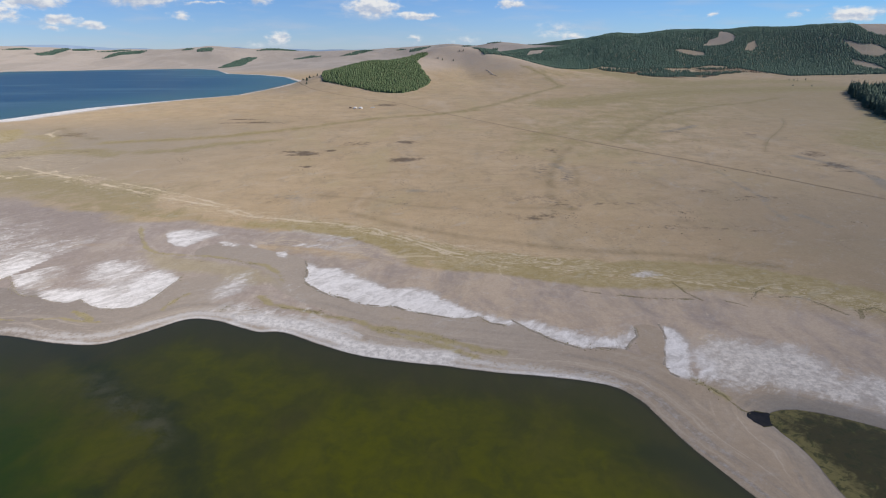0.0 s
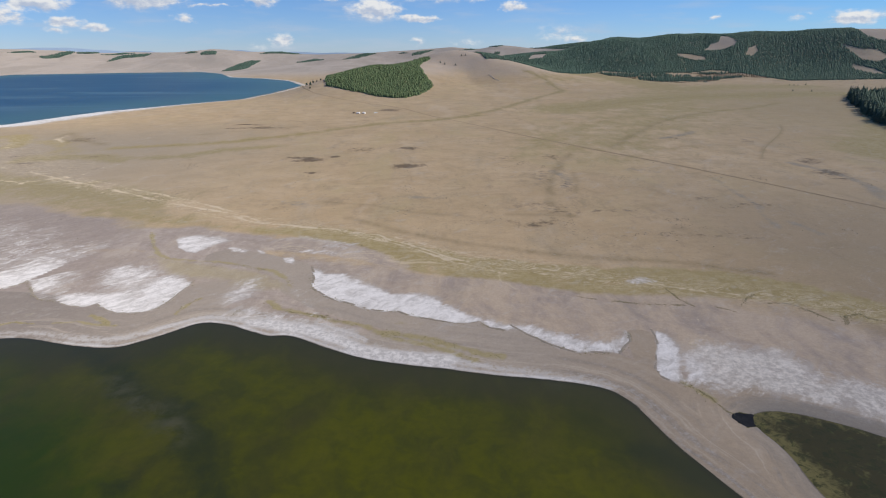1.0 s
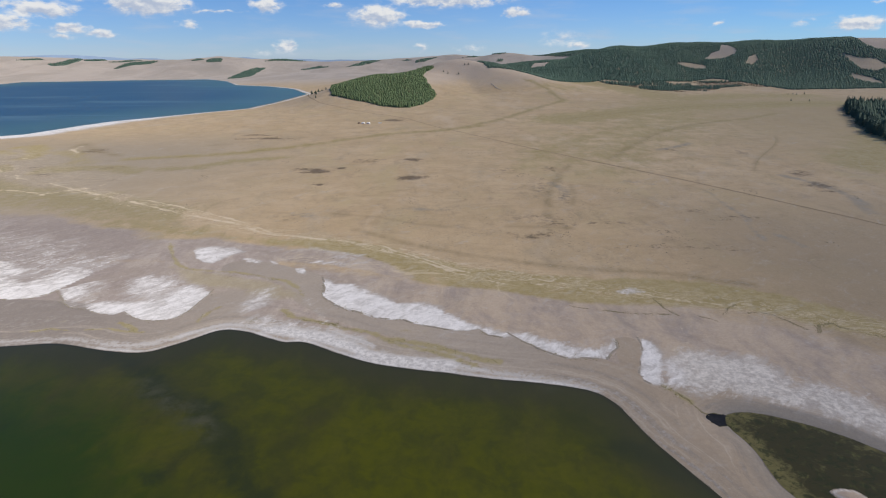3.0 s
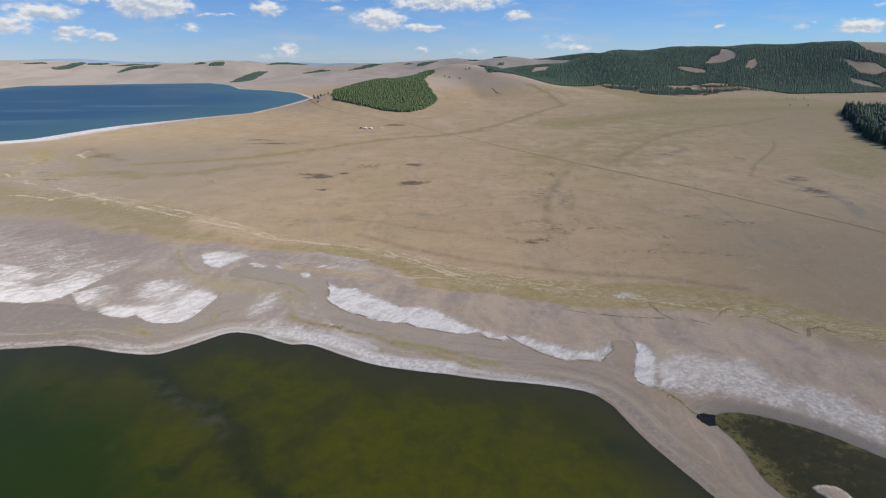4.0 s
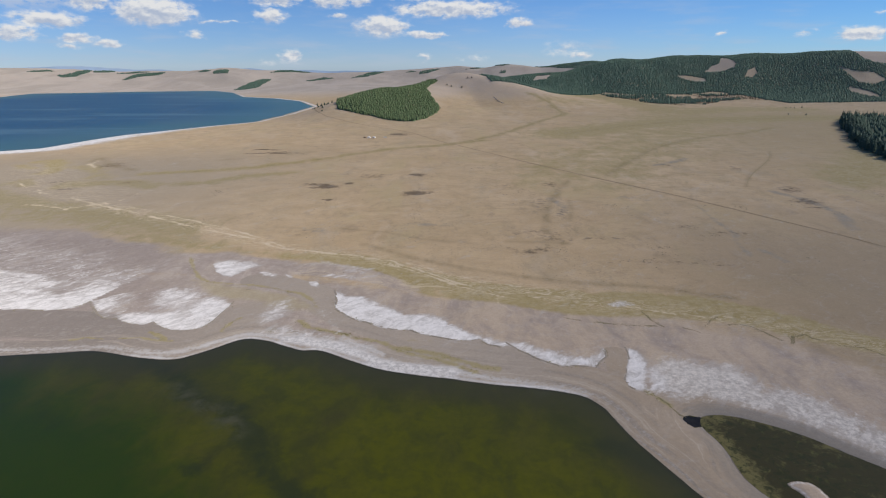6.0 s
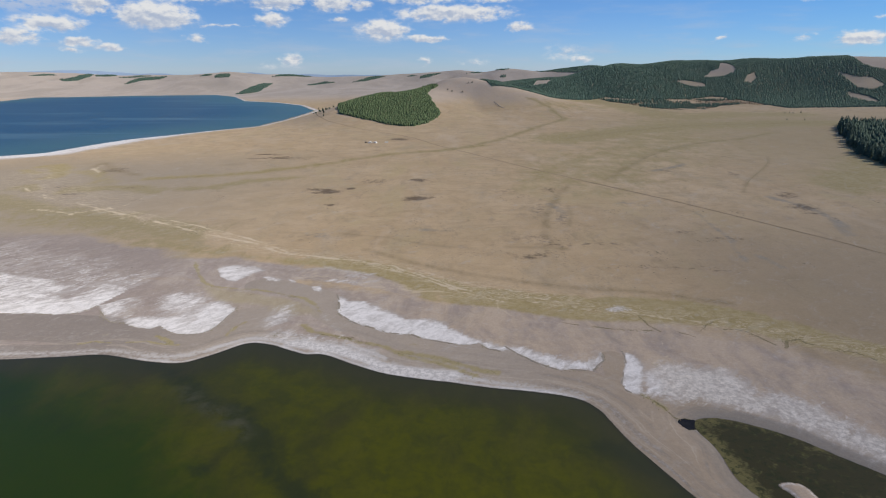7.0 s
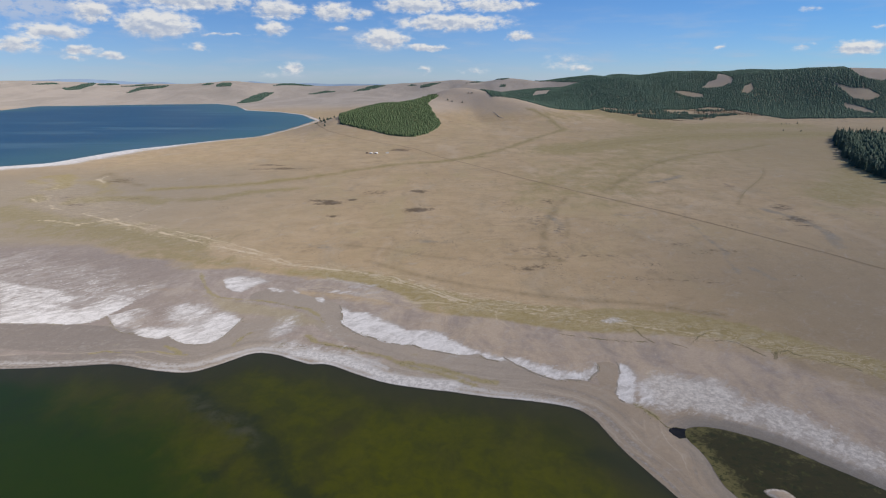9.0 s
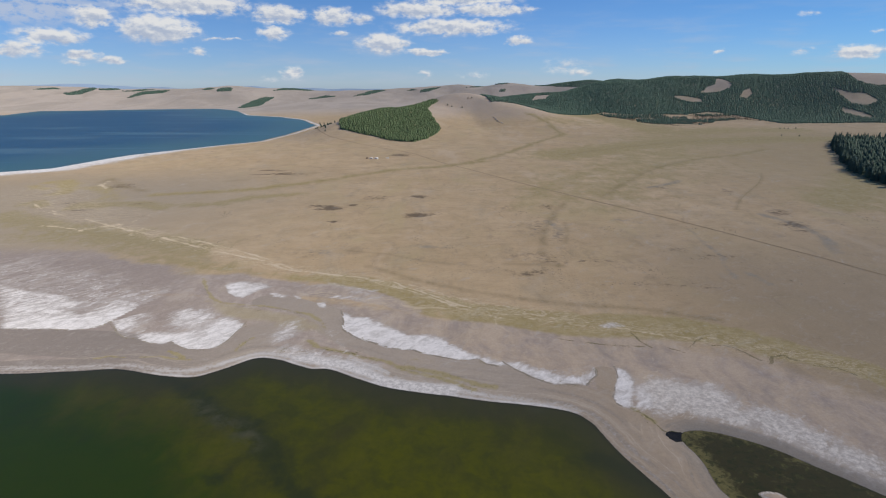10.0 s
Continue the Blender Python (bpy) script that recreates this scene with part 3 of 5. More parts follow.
salt_patch([(-174.2, 222), (-169.4, 214.6), (-163.8, 211.4), (-157.4, 210.1), (-152.6, 213.3), (-146.6, 208.2), (-139.1, 204.5), (-130.8, 204.5), (-125, 207), (-122.5, 214.6), (-121.3, 225.9), (-120.4, 233), (-125.9, 237.4), (-131.7, 244.3), (-142.8, 244.3), (-145.6, 236.8), (-148.2, 226.1), (-158.4, 222.7), (-167.6, 223.4)], 8, 1.2, B_BANK)
salt_patch([(-170, 246.9), (-167.1, 258.3), (-154.8, 258.2), (-141.9, 245.9), (-146.4, 225.4), (-159.9, 229.6)], 11, 0.8)
salt_patch([(-97.6, 214.4), (-101.3, 221.3), (-97.7, 229.2), (-95.9, 237.1), (-91.4, 240.9), (-87.1, 229.1), (-88, 218.7), (-91.7, 213.8)], 8, 0.7)
C_BANK = [(-160.8, 307.4), (-154.7, 294.6), (-150, 285.6), (-142.9, 277.8), (-136.2, 276.7), (-133.4, 281.3), (-129.9, 286.1), (-124.5, 288)]
salt_patch([(-156.1, 298.7), (-150.4, 286.6), (-143.3, 278.8), (-136.6, 277.6), (-134.1, 282.3), (-131.3, 290.1), (-125.4, 296.2), (-131.7, 303.8), (-147.5, 306.1), (-154.4, 302.9)], 4.5, 1.05, C_BANK)
salt_patch([(-120.6, 284), (-116, 278.3), (-109.2, 276.5), (-108.9, 280.3), (-116.1, 284.1)], 2.4, 0.8)
salt_patch([(-103.3, 281.2), (-100.6, 275.5), (-97.8, 275.5), (-100.3, 279.3)], 1.6, 0.85)
salt_patch([(-85.7, 268.1), (-82.3, 261.1), (-78.8, 260.2), (-80.5, 268.9)], 2.0, 1.0)
D_BANK = [(-68.4, 255.9), (-65.3, 247), (-61.5, 228.3), (-53.4, 219.4), (-46.3, 214.8), (-39.2, 211), (-34, 207.3), (-28.8, 204.9), (-20.5, 204.2), (-13.5, 200.7), (-5.3, 196.6), (1.4, 193.8), (9.2, 193.2), (13.5, 194.9), (15.7, 192.1), (18.1, 188.9), (23.9, 186.8)]
salt_patch([(-65.9, 250.2), (-61.7, 229), (-53.5, 220), (-46.4, 215.4), (-39.3, 211.6), (-34.1, 207.9), (-28.8, 205.5), (-20.5, 204.8), (-13.5, 201.3), (-5.3, 197.2), (1.4, 194.4), (9.2, 193.8), (13.5, 194.9), (8.4, 199.4), (1.4, 207), (-4.2, 214.5), (-13.1, 221.8), (-24.1, 221.2), (-31, 226.6), (-41, 235.3), (-51, 244.4), (-60.3, 243.7)], 6, 1.6, D_BANK)
salt_patch([(14.1, 195.4), (16, 192.1), (18.4, 188.9), (24.4, 187.3), (28.6, 190.5), (22.4, 193.8), (17.3, 196.6)], 3.5, 0.75, D_BANK)
E_BANK = [(25.6, 191.6), (29.6, 187.3), (36.1, 179.1), (42.7, 174.1), (49.3, 170.4), (56.4, 170.2), (63.3, 169.1), (66.9, 173.7), (70.9, 178.5), (71, 185.6)]
salt_patch([(28.5, 189.4), (36.2, 179.6), (42.8, 174.5), (49.4, 170.8), (56.5, 170.7), (63.1, 170), (66.6, 174.2), (70.5, 179), (70.3, 185.6), (67.6, 180), (62.6, 176.1), (55.5, 177.1), (48.8, 180.6), (42, 185.1), (35.2, 191.5)], 5, 0.95, E_BANK)
F_BANK = [(81.2, 188.1), (80.8, 181.9), (78.4, 174.1), (75, 165.9), (72.5, 158.7), (73.1, 153.8), (76, 151.1), (78.8, 150.4)]
salt_patch([(80.7, 182.4), (82.9, 185.5), (84.6, 183), (85.2, 177), (85.3, 170.9), (83.9, 164.6), (80.7, 159.1), (79.4, 152.7), (76.7, 151.9), (73.4, 154.2), (73.1, 159), (75.7, 166.8), (79, 175.1)], 3.2, 1.1, F_BANK)
salt_patch([(86.4, 165.9), (92.3, 170.4), (98.3, 173.7), (106.6, 170.4), (119.7, 168.1), (124.2, 160.7), (125.9, 151.2), (136.1, 148.2), (142.7, 141.6), (152.2, 126.6), (160, 114.3), (151, 104), (145, 115.5), (137, 129), (125.5, 137), (117.9, 142.1), (109.3, 146.2), (100, 149.5), (89.2, 149.8), (83.2, 152.8), (83.2, 159.1)], 12, 1.08)
salt_patch([(85.4, 235.2), (90.4, 238.1), (97.4, 238.1), (100.8, 234.4), (94.5, 231.5), (88, 231.6)], 3.0, 0.62)
salt_patch([(-100, 203), (-89, 211), (-64, 202), (-46, 194), (-35, 181), (-50, 186), (-66, 190), (-84, 198)], 7, 0.62)
salt_patch([(-70, 229), (-51, 193), (-35, 187), (-41, 193), (-53, 201)], 5, 0.5)
salt_patch([(-420, 350), (-330, 352), (-250, 320), (-215, 292), (-260, 268), (-420, 290)], 34, 0.42)
salt_patch([(x, y - 2) for x, y in [(-87, 303.3), (-70.7, 295.8), (-51.4, 287.5)]] + [(x + 2, y + 2) for x, y in reversed([(-87, 303.3), (-70.7, 295.8), (-51.4, 287.5)])], 4, 0.55)
salt_patch([(x, y - 2) for x, y in [(-78.2, 280), (-59.8, 274), (-46.6, 277.7)]] + [(x + 2, y + 2) for x, y in reversed([(-78.2, 280), (-59.8, 274), (-46.6, 277.7)])], 4, 0.55)
salt_patch([(x, y - 2) for x, y in [(-69.5, 289.6), (-54.2, 282.6)]] + [(x + 2, y + 2) for x, y in reversed([(-69.5, 289.6), (-54.2, 282.6)])], 4, 0.55)
# strokes: line, half-width, strength
FRINGE = [([(-78.7, 196.2), (-65.8, 192.8), (-53.2, 189), (-41.7, 182.1), (-33.2, 175.2), (-25.3, 171), (-13.1, 168.6), (1.2, 166)], 4.6, 1.2), ([(-144.4, 183.6), (-132.8, 181), (-124, 184), (-117.3, 189.4), (-110.2, 194.5), (-101.5, 199.8), (-90.6, 199.8), (-78.7, 196.2)], 3.6, 0.62),
          ([(1.2, 165.5), (12.9, 161.6), (24.2, 159.1), (35.3, 156.6), (46, 153.3), (54, 149.3)], 3.2, 0.6), ([(-52.1, 196.9), (-40, 188.1), (-31.4, 180.9)], 2.6, 0.7), ([(-300, 176), (-230, 183), (-190, 185), (-164, 188), (-144, 184)], 3.2, 0.5)]
SEDGE_BAND = [(-469, 484), (-390, 466), (-341, 465), (-276, 424), (-212.9, 383), (-152.1, 339.5), (-106.9, 322.6), (-55.6, 317.5), (-16, 287), (18.2, 266.2), (50.1, 257.4), (81.1, 252.2), (112.6, 251.8), (141, 244.5), (164, 229.8), (182.9, 213), (202.4, 195.2), (217.1, 178.1)] + \
             [(205.6, 164.4), (191.8, 180.6), (179.8, 187.8), (160.8, 198.7), (141.1, 212.5), (115.4, 217.9), (86.9, 217.4), (59, 220.1), (42.9, 228.4), (19.7, 235.7), (1.5, 240.2), (-24.1, 255), (-50, 286), (-82.5, 302), (-116.8, 306), (-153.2, 321), (-179.3, 309.9), (-216.2, 321.9), (-276.3, 361.6), (-337.9, 393.3), (-401.2, 402.4)]
SEDGE = [([(-470, 500), (-371, 450), (-296, 425), (-212, 380)], 30, 0.85),
         ([(-5, 829), (51, 901), (94, 967), (149, 1079), (199, 1184), (242, 1259), (271, 1309), (264, 1383), (259, 1478), (236, 1527), (209, 1561)], 15, 0.7),
         ([(-363, 607), (-315, 619), (-261, 640), (-203, 682), (-153, 730), (-97, 791), (-14, 823), (50, 879)], 15, 0.85), ([(-302, 549), (-268, 557), (-238, 593), (-208, 603), (-184, 612)], 17, 0.75), ([(-398, 546), (-382, 560), (-339, 550), (-326, 538)], 16, 0.9),
         ([(150, 620), (350, 900), (500, 1250)], 140, 0.62), ([(177, 584), (210, 643), (250, 703), (284, 761), (328, 813), (386, 874), (436, 906), (500, 940), (602, 1021)], 20, 0.68), ([(204, 961), (330, 1056), (475, 1152), (605, 1179), (737, 1203), (829, 1195)], 75, 1.05), ([(427, 1832), (509, 1673), (553, 1353), (726, 1431), (864, 1423)], 100, 0.85),
         ([(-554, 698), (-543, 707), (-496, 647), (-491, 617)], 16, 1.0), ([(-419, 540), (-401, 561), (-355, 556), (-323, 538)], 16, 0.9), ([(-490, 554), (-484, 572), (-460, 547)], 14, 0.8), ([(-564, 669), (-531, 649)], 12, 0.7), ([(-420, 555), (-360, 560), (-290, 545)], 20, 0.7), ([(280, 1500), (420, 1560), (560, 1560)], 90, 0.55), ([(440, 560), (520, 640), (600, 740), (700, 860)], 60, 0.85), ([(-470, 660), (-420, 620), (-400, 560)], 22, 0.6)]
OLIVE = [(-157.3, 269.6), (-123.4, 260.5), (-94.1, 250.4), (-76.3, 236.4), (-71.6, 225.6), (-87.1, 225.7), (-113, 240.3), (-136.5, 244.3)]
TURF = [([(-77.7, 214.8), (-70.9, 207.9), (-61.7, 204.3), (-52.8, 200.8), (-45.3, 196.7), (-35.5, 193.3), (-27, 187.3), (-16.5, 184.6), (-6.2, 181), (3.7, 175.8), (13.3, 169.8), (20.8, 168.4)], 2.0, 0.85), ([(-29.7, 188.4), (-18.9, 182.1), (-8.6, 177.7), (1.3, 172.1), (10.7, 165.4)], 2.2, 0.7), ([(-177.3, 312.1), (-166.4, 290.6), (-157.2, 277), (-146.7, 268.6), (-131.7, 264.8), (-117.7, 263), (-106.4, 258.7), (-95, 253.6), (-85.9, 249.5), (-77.2, 240.1), (-71.6, 230.5)], 1.8, 0.7), ([(-160.4, 195.7), (-151.5, 196.7), (-143.8, 194.9), (-133.6, 193.2)], 1.0, 0.7), ([(-148.5, 202.2), (-142.3, 198.7), (-137.1, 194.9)], 1.5, 1.0), ([(-183.1, 194.5), (-177.3, 196.7), (-168.2, 195.2)], 0.8, 0.7), ([(-114.5, 203.9), (-112.8, 211.7), (-109.9, 219.1)], 1.4, 0.75),
        ([(79, 151), (82, 146), (85, 141)], 1.6, 0.8)]
SCARP = [([(58.6, 218.2), (69.1, 214.2), (79.5, 211.1), (92.6, 208.6), (103, 208.5)], 0.8, 0.7),
         ([(111.7, 208.5), (117.6, 206), (122, 201.8)], 0.9, 0.75),
         ([(139.3, 210), (149.9, 208.1), (153.2, 199.3), (156.6, 193.7)], 0.9, 0.75),
         ([(159.7, 191), (164.9, 197.6), (171.2, 199.8), (171.9, 195.3), (176.2, 192), (181.4, 188.3), (190.4, 186.7), (194, 179.7)], 1.0, 0.8),
         ([(126.2, 207.1), (132.2, 214.5), (137.4, 218.4)], 0.8, 0.7),
         ([(101.8, 225.9), (102.3, 214.7), (106.4, 207.3)], 0.8, 0.7),
         ([(-51.6, 200.2), (-47.3, 203.5)], 0.6, 0.8),
         ([(-66.9, 205.5), (-60.2, 203.7), (-53, 201.9), (-49.2, 199.1)], 0.7, 0.7),
         ([(-89.9, 202), (-87.9, 207.1)], 0.7, 0.7),
         ([(-120, 255.5), (-113.2, 259.6), (-98.3, 253.7), (-90.5, 251.1)], 0.7, 0.65),
         (D_BANK[1:], 0.5, 0.6), (E_BANK, 0.5, 0.6), (A_BANK, 0.5, 0.4), (B_BANK, 0.45, 0.4),
         ([(78, 151), (82, 147), (85, 141), (87, 136), (90, 134)], 0.6, 0.8)]
MUD = [([(-92, 290), (-70, 286), (-45, 276), (-20, 262)], 13, 0.9), ([(-260, 300), (-170, 304), (-120, 288)], 26, 0.95), ([(-420, 232), (-250, 206), (-150, 202)], 26, 1.0), ([(-420, 300), (-221, 245), (-110, 235), (-20, 212), (60, 195), (120, 165), (190, 105)], 44, 1.05), ([(-440, 330), (-330, 340), (-230, 320)], 50, 0.85)]
BEACH = [([(-118, 271), (-105, 268), (-78, 253), (-67, 231), (-55, 219), (-34, 205), (-10, 193), (14, 185), (36, 174), (56, 162), (74, 146), (84, 118), (88, 100), (104, 68), (150, -20)], 9, 1.3),
         ([(72, 160), (75, 182)], 5, 1.0), ([(-330, 222), (-230, 214), (-190, 210), (-160, 201), (-120, 203), (-108, 222)], 15, 0.95)]
PALE = [([(-520, 640), (-450, 560), (-370, 500)], 45, 0.7), ([(-330, 462), (-204, 389), (-129, 337), (-76, 319), (-30, 297), (2, 273), (32, 258), (70, 246)], 10, 1.0), ([(-90, 285), (-60, 275), (-20, 262), (30, 250)], 10, 0.8), ([(60, 240), (100, 232), (150, 214), (200, 186)], 11, 0.8)]
STRANDS = [([(-416, 458), (-392, 462), (-354, 445), (-344, 453), (-325, 465)], 2.5, 0.7), ([(-350, 439), (-342, 459), (-319, 473), (-317, 504)], 2.0, 0.6), ([(-452, 652), (-475, 678), (-477, 700), (-464, 704)], 3.5, 0.75), ([(-421, 506), (-409, 509)], 3.0, 0.6), ([(-473, 578), (-442, 533), (-424, 514)], 2.0, 0.5),
           ([(-344, 469), (-302, 443), (-266, 423), (-230, 399.8), (-198, 379.7), (-169.7, 364.3), (-148.6, 352.9), (-131.6, 339.1), (-116.5, 328.8), (-79.2, 320.3)], 2.2, 0.72),
           ([(-116.8, 330), (-91.3, 322.4), (-75.1, 319.1), (-52.6, 309.5), (-39, 305), (-27, 293.3), (-12.3, 282.2), (1.6, 268.2), (11.4, 261.1)], 0.8, 0.95),
           ([(-34.6, 297.6), (-19.6, 289.1), (-8.7, 279.3), (-0.1, 269.2)], 0.7, 0.95),
           ([(20.7, 252.7), (33.2, 249.4), (46, 250.9), (60.6, 244.5), (81, 239)], 0.8, 0.75),
           ([(-330, 470), (-262, 432), (-190, 388), (-150, 360), (-120, 336)], 1.4, 0.7), ([(-300, 432), (-204, 375), (-140, 338)], 1.4, 0.5), ([(-55, 306), (-28, 290), (4, 264)], 0.7, 0.9),
           ([(-40, 300), (-20, 284), (8, 258), (30, 244)], 0.7, 0.85), ([(-30, 301), (-8, 287), (16, 268), (50, 256)], 0.6, 0.75), ([(40, 246), (70, 236), (100, 230), (140, 216)], 0.7, 0.7),
           ([(-480, 560), (-440, 520), (-380, 490), (-345, 469)], 2.2, 0.6), ([(-520, 640), (-470, 600), (-450, 540)], 2.5, 0.5), ([(20, 262), (28, 250), (26, 236), (34, 222)], 0.9, 0.5), ([(96, 205), (104, 196), (101, 182), (92, 176)], 0.8, 0.45)]
TRAILS = [([(-5, 829), (51, 901), (94, 967), (149, 1079), (199, 1184), (242, 1259), (271, 1309), (264, 1383), (259, 1478), (236, 1527), (209, 1561)], 4, 0.45),
          ([(177, 584), (210, 643), (250, 703), (284, 761), (328, 813), (386, 874), (436, 906), (500, 940), (602, 1021)], 5, 0.45),
          ([(-62.8, 339.7), (-45.1, 326.7), (-28.4, 312.6), (-5.5, 298.1), (19.2, 285.7), (36.2, 279.7), (55.5, 271.2), (83.9, 263.8), (115.1, 259.2), (129.6, 254.9), (142.4, 247.6), (158.3, 242.1)], 3.2, 0.55),
          ([(42.6, 344.7), (66.8, 343.2), (84.4, 340.3)], 3.0, 0.6),
          ([(-86.6, 379.8), (-50, 369.9), (-23, 352.6), (1.9, 344.1)], 2.0, 0.45),
          ([(52.2, 271.2), (84.1, 264.7), (100.3, 263.6)], 3.0, 0.4),
          ([(453, 755), (424, 698), (386, 644), (339, 585), (304, 523)], 2.2, 0.45),
          ([(204, 961), (330, 1056), (475, 1152), (605, 1179), (737, 1203), (829, 1195)], 6, 0.4),
          ([(-363, 607), (-315, 619), (-261, 640), (-203, 682), (-153, 730), (-97, 791), (-14, 823), (50, 879)], 4, 0.45),
          ([(-19, 869), (-109, 840), (-220, 760), (-310, 700)], 4.0, 0.3), ([(128, 557), (112, 520), (100, 482), (84, 430), (74, 370)], 4, 0.45), ([(112, 470), (106, 430), (98, 400)], 3, 0.45), ([(-480, 690), (-488, 726), (-437, 666), (-391, 633)], 7, 0.5)]
# grey-green forbs
SAGE = [([(221, 444), (219.2, 409), (214.6, 365.8), (205, 314.6)], 4, 0.6), ([(218, 328.6), (220.3, 316.6), (221, 302.2)], 4, 0.7), ([(321, 502), (329, 473), (332, 445), (327.3, 415.3), (310.7, 374)], 7, 0.8), ([(169, 483), (187, 471)], 8, 0.6), ([(255, 648), (281, 667), (310, 695)], 8, 0.8), ([(98, 420), (102, 450), (96, 480)], 6, 0.7), ([(-30, 395), (0, 390)], 7, 0.5), ([(-120, 380), (-100, 372)], 10, 0.5)]
# damp hollows: x, y, half-length, half-width, strength
DAMP = [(-131, 537, 12, 9, 0.95), (-110, 550, 5, 5, 0.85), (-116, 476, 7, 5, 0.8), (-33, 502, 13, 10, 1.0), (-37, 595, 11, 9, 0.9), (-92, 961, 26, 16, 0.75), (98, 420, 6, 26, 0.55), (84, 461, 9, 40, 0.45),
        (68, 365, 22, 10, 0.5), (58, 327, 26, 8, 0.45), (270, 643, 14, 18, 0.5), (340, 628, 8, 14, 0.6), (341, 509, 10, 16, 0.6), (329, 460, 13, 18, 0.55), (324, 439, 10, 10, 0.5), (186, 382, 14, 7, 0.4)]
DAMP_C = [(-439, 561, 14, 9, 0.5), (-404, 524, 16, 8, 0.5), (-324, 496, 16, 10, 0.45), (-280, 543, 22, 8, 0.4)]
DAMP_B = [(212, 364, 12, 6, 0.45), (-86, 592, 22, 16, 0.5), (-118, 371, 10, 7, 0.45), (58, 536, 10, 12, 0.45), (105, 540, 10, 14, 0.5), (-437, 666, 22, 22, 0.6), (-250, 760, 30, 7, 0.8), (-278, 791, 26, 6, 0.85),
          (-150, 545, 10, 8, 0.7), (-142, 530, 8, 5, 0.7), (-125, 528, 7, 4, 0.65), (-20, 508, 6, 4, 0.7), (-45, 497, 6, 4, 0.7), (-30, 600, 5, 4, 0.6), (350, 520, 8, 10, 0.6), (-350, 560, 60, 12, 0.35), (100, 350, 60, 6, 0.4), (160, 300, 70, 6, 0.35)]
WOOD_MID = [(-268, 1305), (-286, 1395), (-302, 1515), (-222, 1640), (-140, 1770), (-75, 1790), (-42, 1745), (-60, 1700), (-69, 1615), (-48, 1479), (-28, 1373), (-33, 1281), (-50, 1201), (-77, 1142), (-113, 1148), (-149, 1173), (-182, 1216), (-222, 1252), (-266, 1293)]
WOOD_RIGHT = [(118, 1690), (241, 1700), (400, 1800), (510, 1870), (600, 1810), (753, 1830), (850, 1850), (905, 1800), (925, 1690), (960, 1598), (1071, 1577), (1183, 1548), (1500, 1400), (1800, 1500), (1750, 1950),
              (1500, 2170), (1183, 2330), (902, 2400), (640, 2390), (295, 2330), (100, 2300), (60, 2050)]
WOOD_EDGE = [(816, 1162), (745, 1040), (686, 945), (602, 791), (553, 647), (560, 560), (760, 520), (1100, 760), (1150, 1150)]
SCRUB_EDGE = [(490, 1850), (519, 1760), (560, 1640), (630, 1540), (720, 1570), (800, 1660), (880, 1680), (930, 1650), (920, 1790), (760, 1830), (600, 1810)]
GLADES = [[(898, 2035), (947, 2094), (976, 2100), (1008, 2164), (1022, 2128), (1024, 2068), (1003, 2036), (966, 2022), (930, 2026)], [(796, 2023), (845, 2012), (878, 1979), (874, 1946), (839, 1960), (807, 1990)],
          [(997, 1946), (1031, 1994), (1060, 2008), (1050, 1965), (1014, 1928)], [(1275, 1905), (1286, 1851), (1297, 1830), (1327, 1796), (1318, 1725), (1270, 1710), (1246, 1745), (1264, 1820)],
          [(1212, 1735), (1222, 1698), (1230, 1656), (1225, 1600), (1200, 1622), (1190, 1690)], [(1359, 1905), (1390, 2020), (1440, 2120), (1640, 2050), (1600, 1860), (1445, 1835), (1374, 1860)], [(300, 2090), (330, 2200), (385, 2190), (350, 2080)]]


def stroke(x, y, strokes):
    out = np.zeros(np.shape(x))
    for line, half, strength in strokes:
        out = np.maximum(out, strength * np.exp(-((along(x, y, line)[0] / half) ** 2)))
    return out


def inland(x, y, line):
    """The distance to a line, negative on its right."""
    near, side = np.full(np.shape(x), 1e9), np.ones(np.shape(x))
    for a, b in zip(line[:-1], line[1:]):
        d = along(x, y, (a, b))[0]
        turn = (b[0] - a[0]) * (y - a[1]) - (b[1] - a[1]) * (x - a[0])
        side = np.where(d < near, np.sign(turn), side)
        near = np.minimum(near, d)
    return near * side


def ring_mask(x, y, rings):
    out = np.zeros(np.shape(x))
    for ring, rim, strength, bank in rings:
        mask = strength * fade(-rim, rim * 0.6, inside(x, y, ring))
        if bank:
            d = inland(x, y, bank)
            mask = mask * fade(-0.8, 0.6, d + 0.8 * (grain(x, y, 4, 12, 2) - 0.5)) * (1.08 - 0.42 * fade(2, 24, d))
        out = np.maximum(out, mask)
    return out


def band(x, y, strokes):
    """As stroke(), with a flat middle."""
    out = np.zeros(np.shape(x))
    for line, half, strength in strokes:
        out = np.maximum(out, strength * fade(1.35, 0.75, along(x, y, line)[0] / half))
    return out


def glade(x, y):
    out = np.full(np.shape(x), -1e9)
    for ring in GLADES:
        out = np.maximum(out, inside(x, y, ring))
    return out


# ---------------------------------------------------------------- sheets of land and water on rings round the lake's middle
CENTRE = (0.0, -30.0)


def rings():
    r, out = 30.0, [0.05, 10.0, 20.0]
    while r < 4930:
        out.append(r)
        r += min(max(r * r / 62000.0, 0.8) if r > 90 else 6.0, 14.0 if r < 2600 else 24.0)
    return np.array(out + [4930.0])


def bearings(fine_step):
    front = np.arange(-46, 46, fine_step)
    back = np.arange(46, 314, 3.0)
    return np.radians(np.concatenate([front, back]))


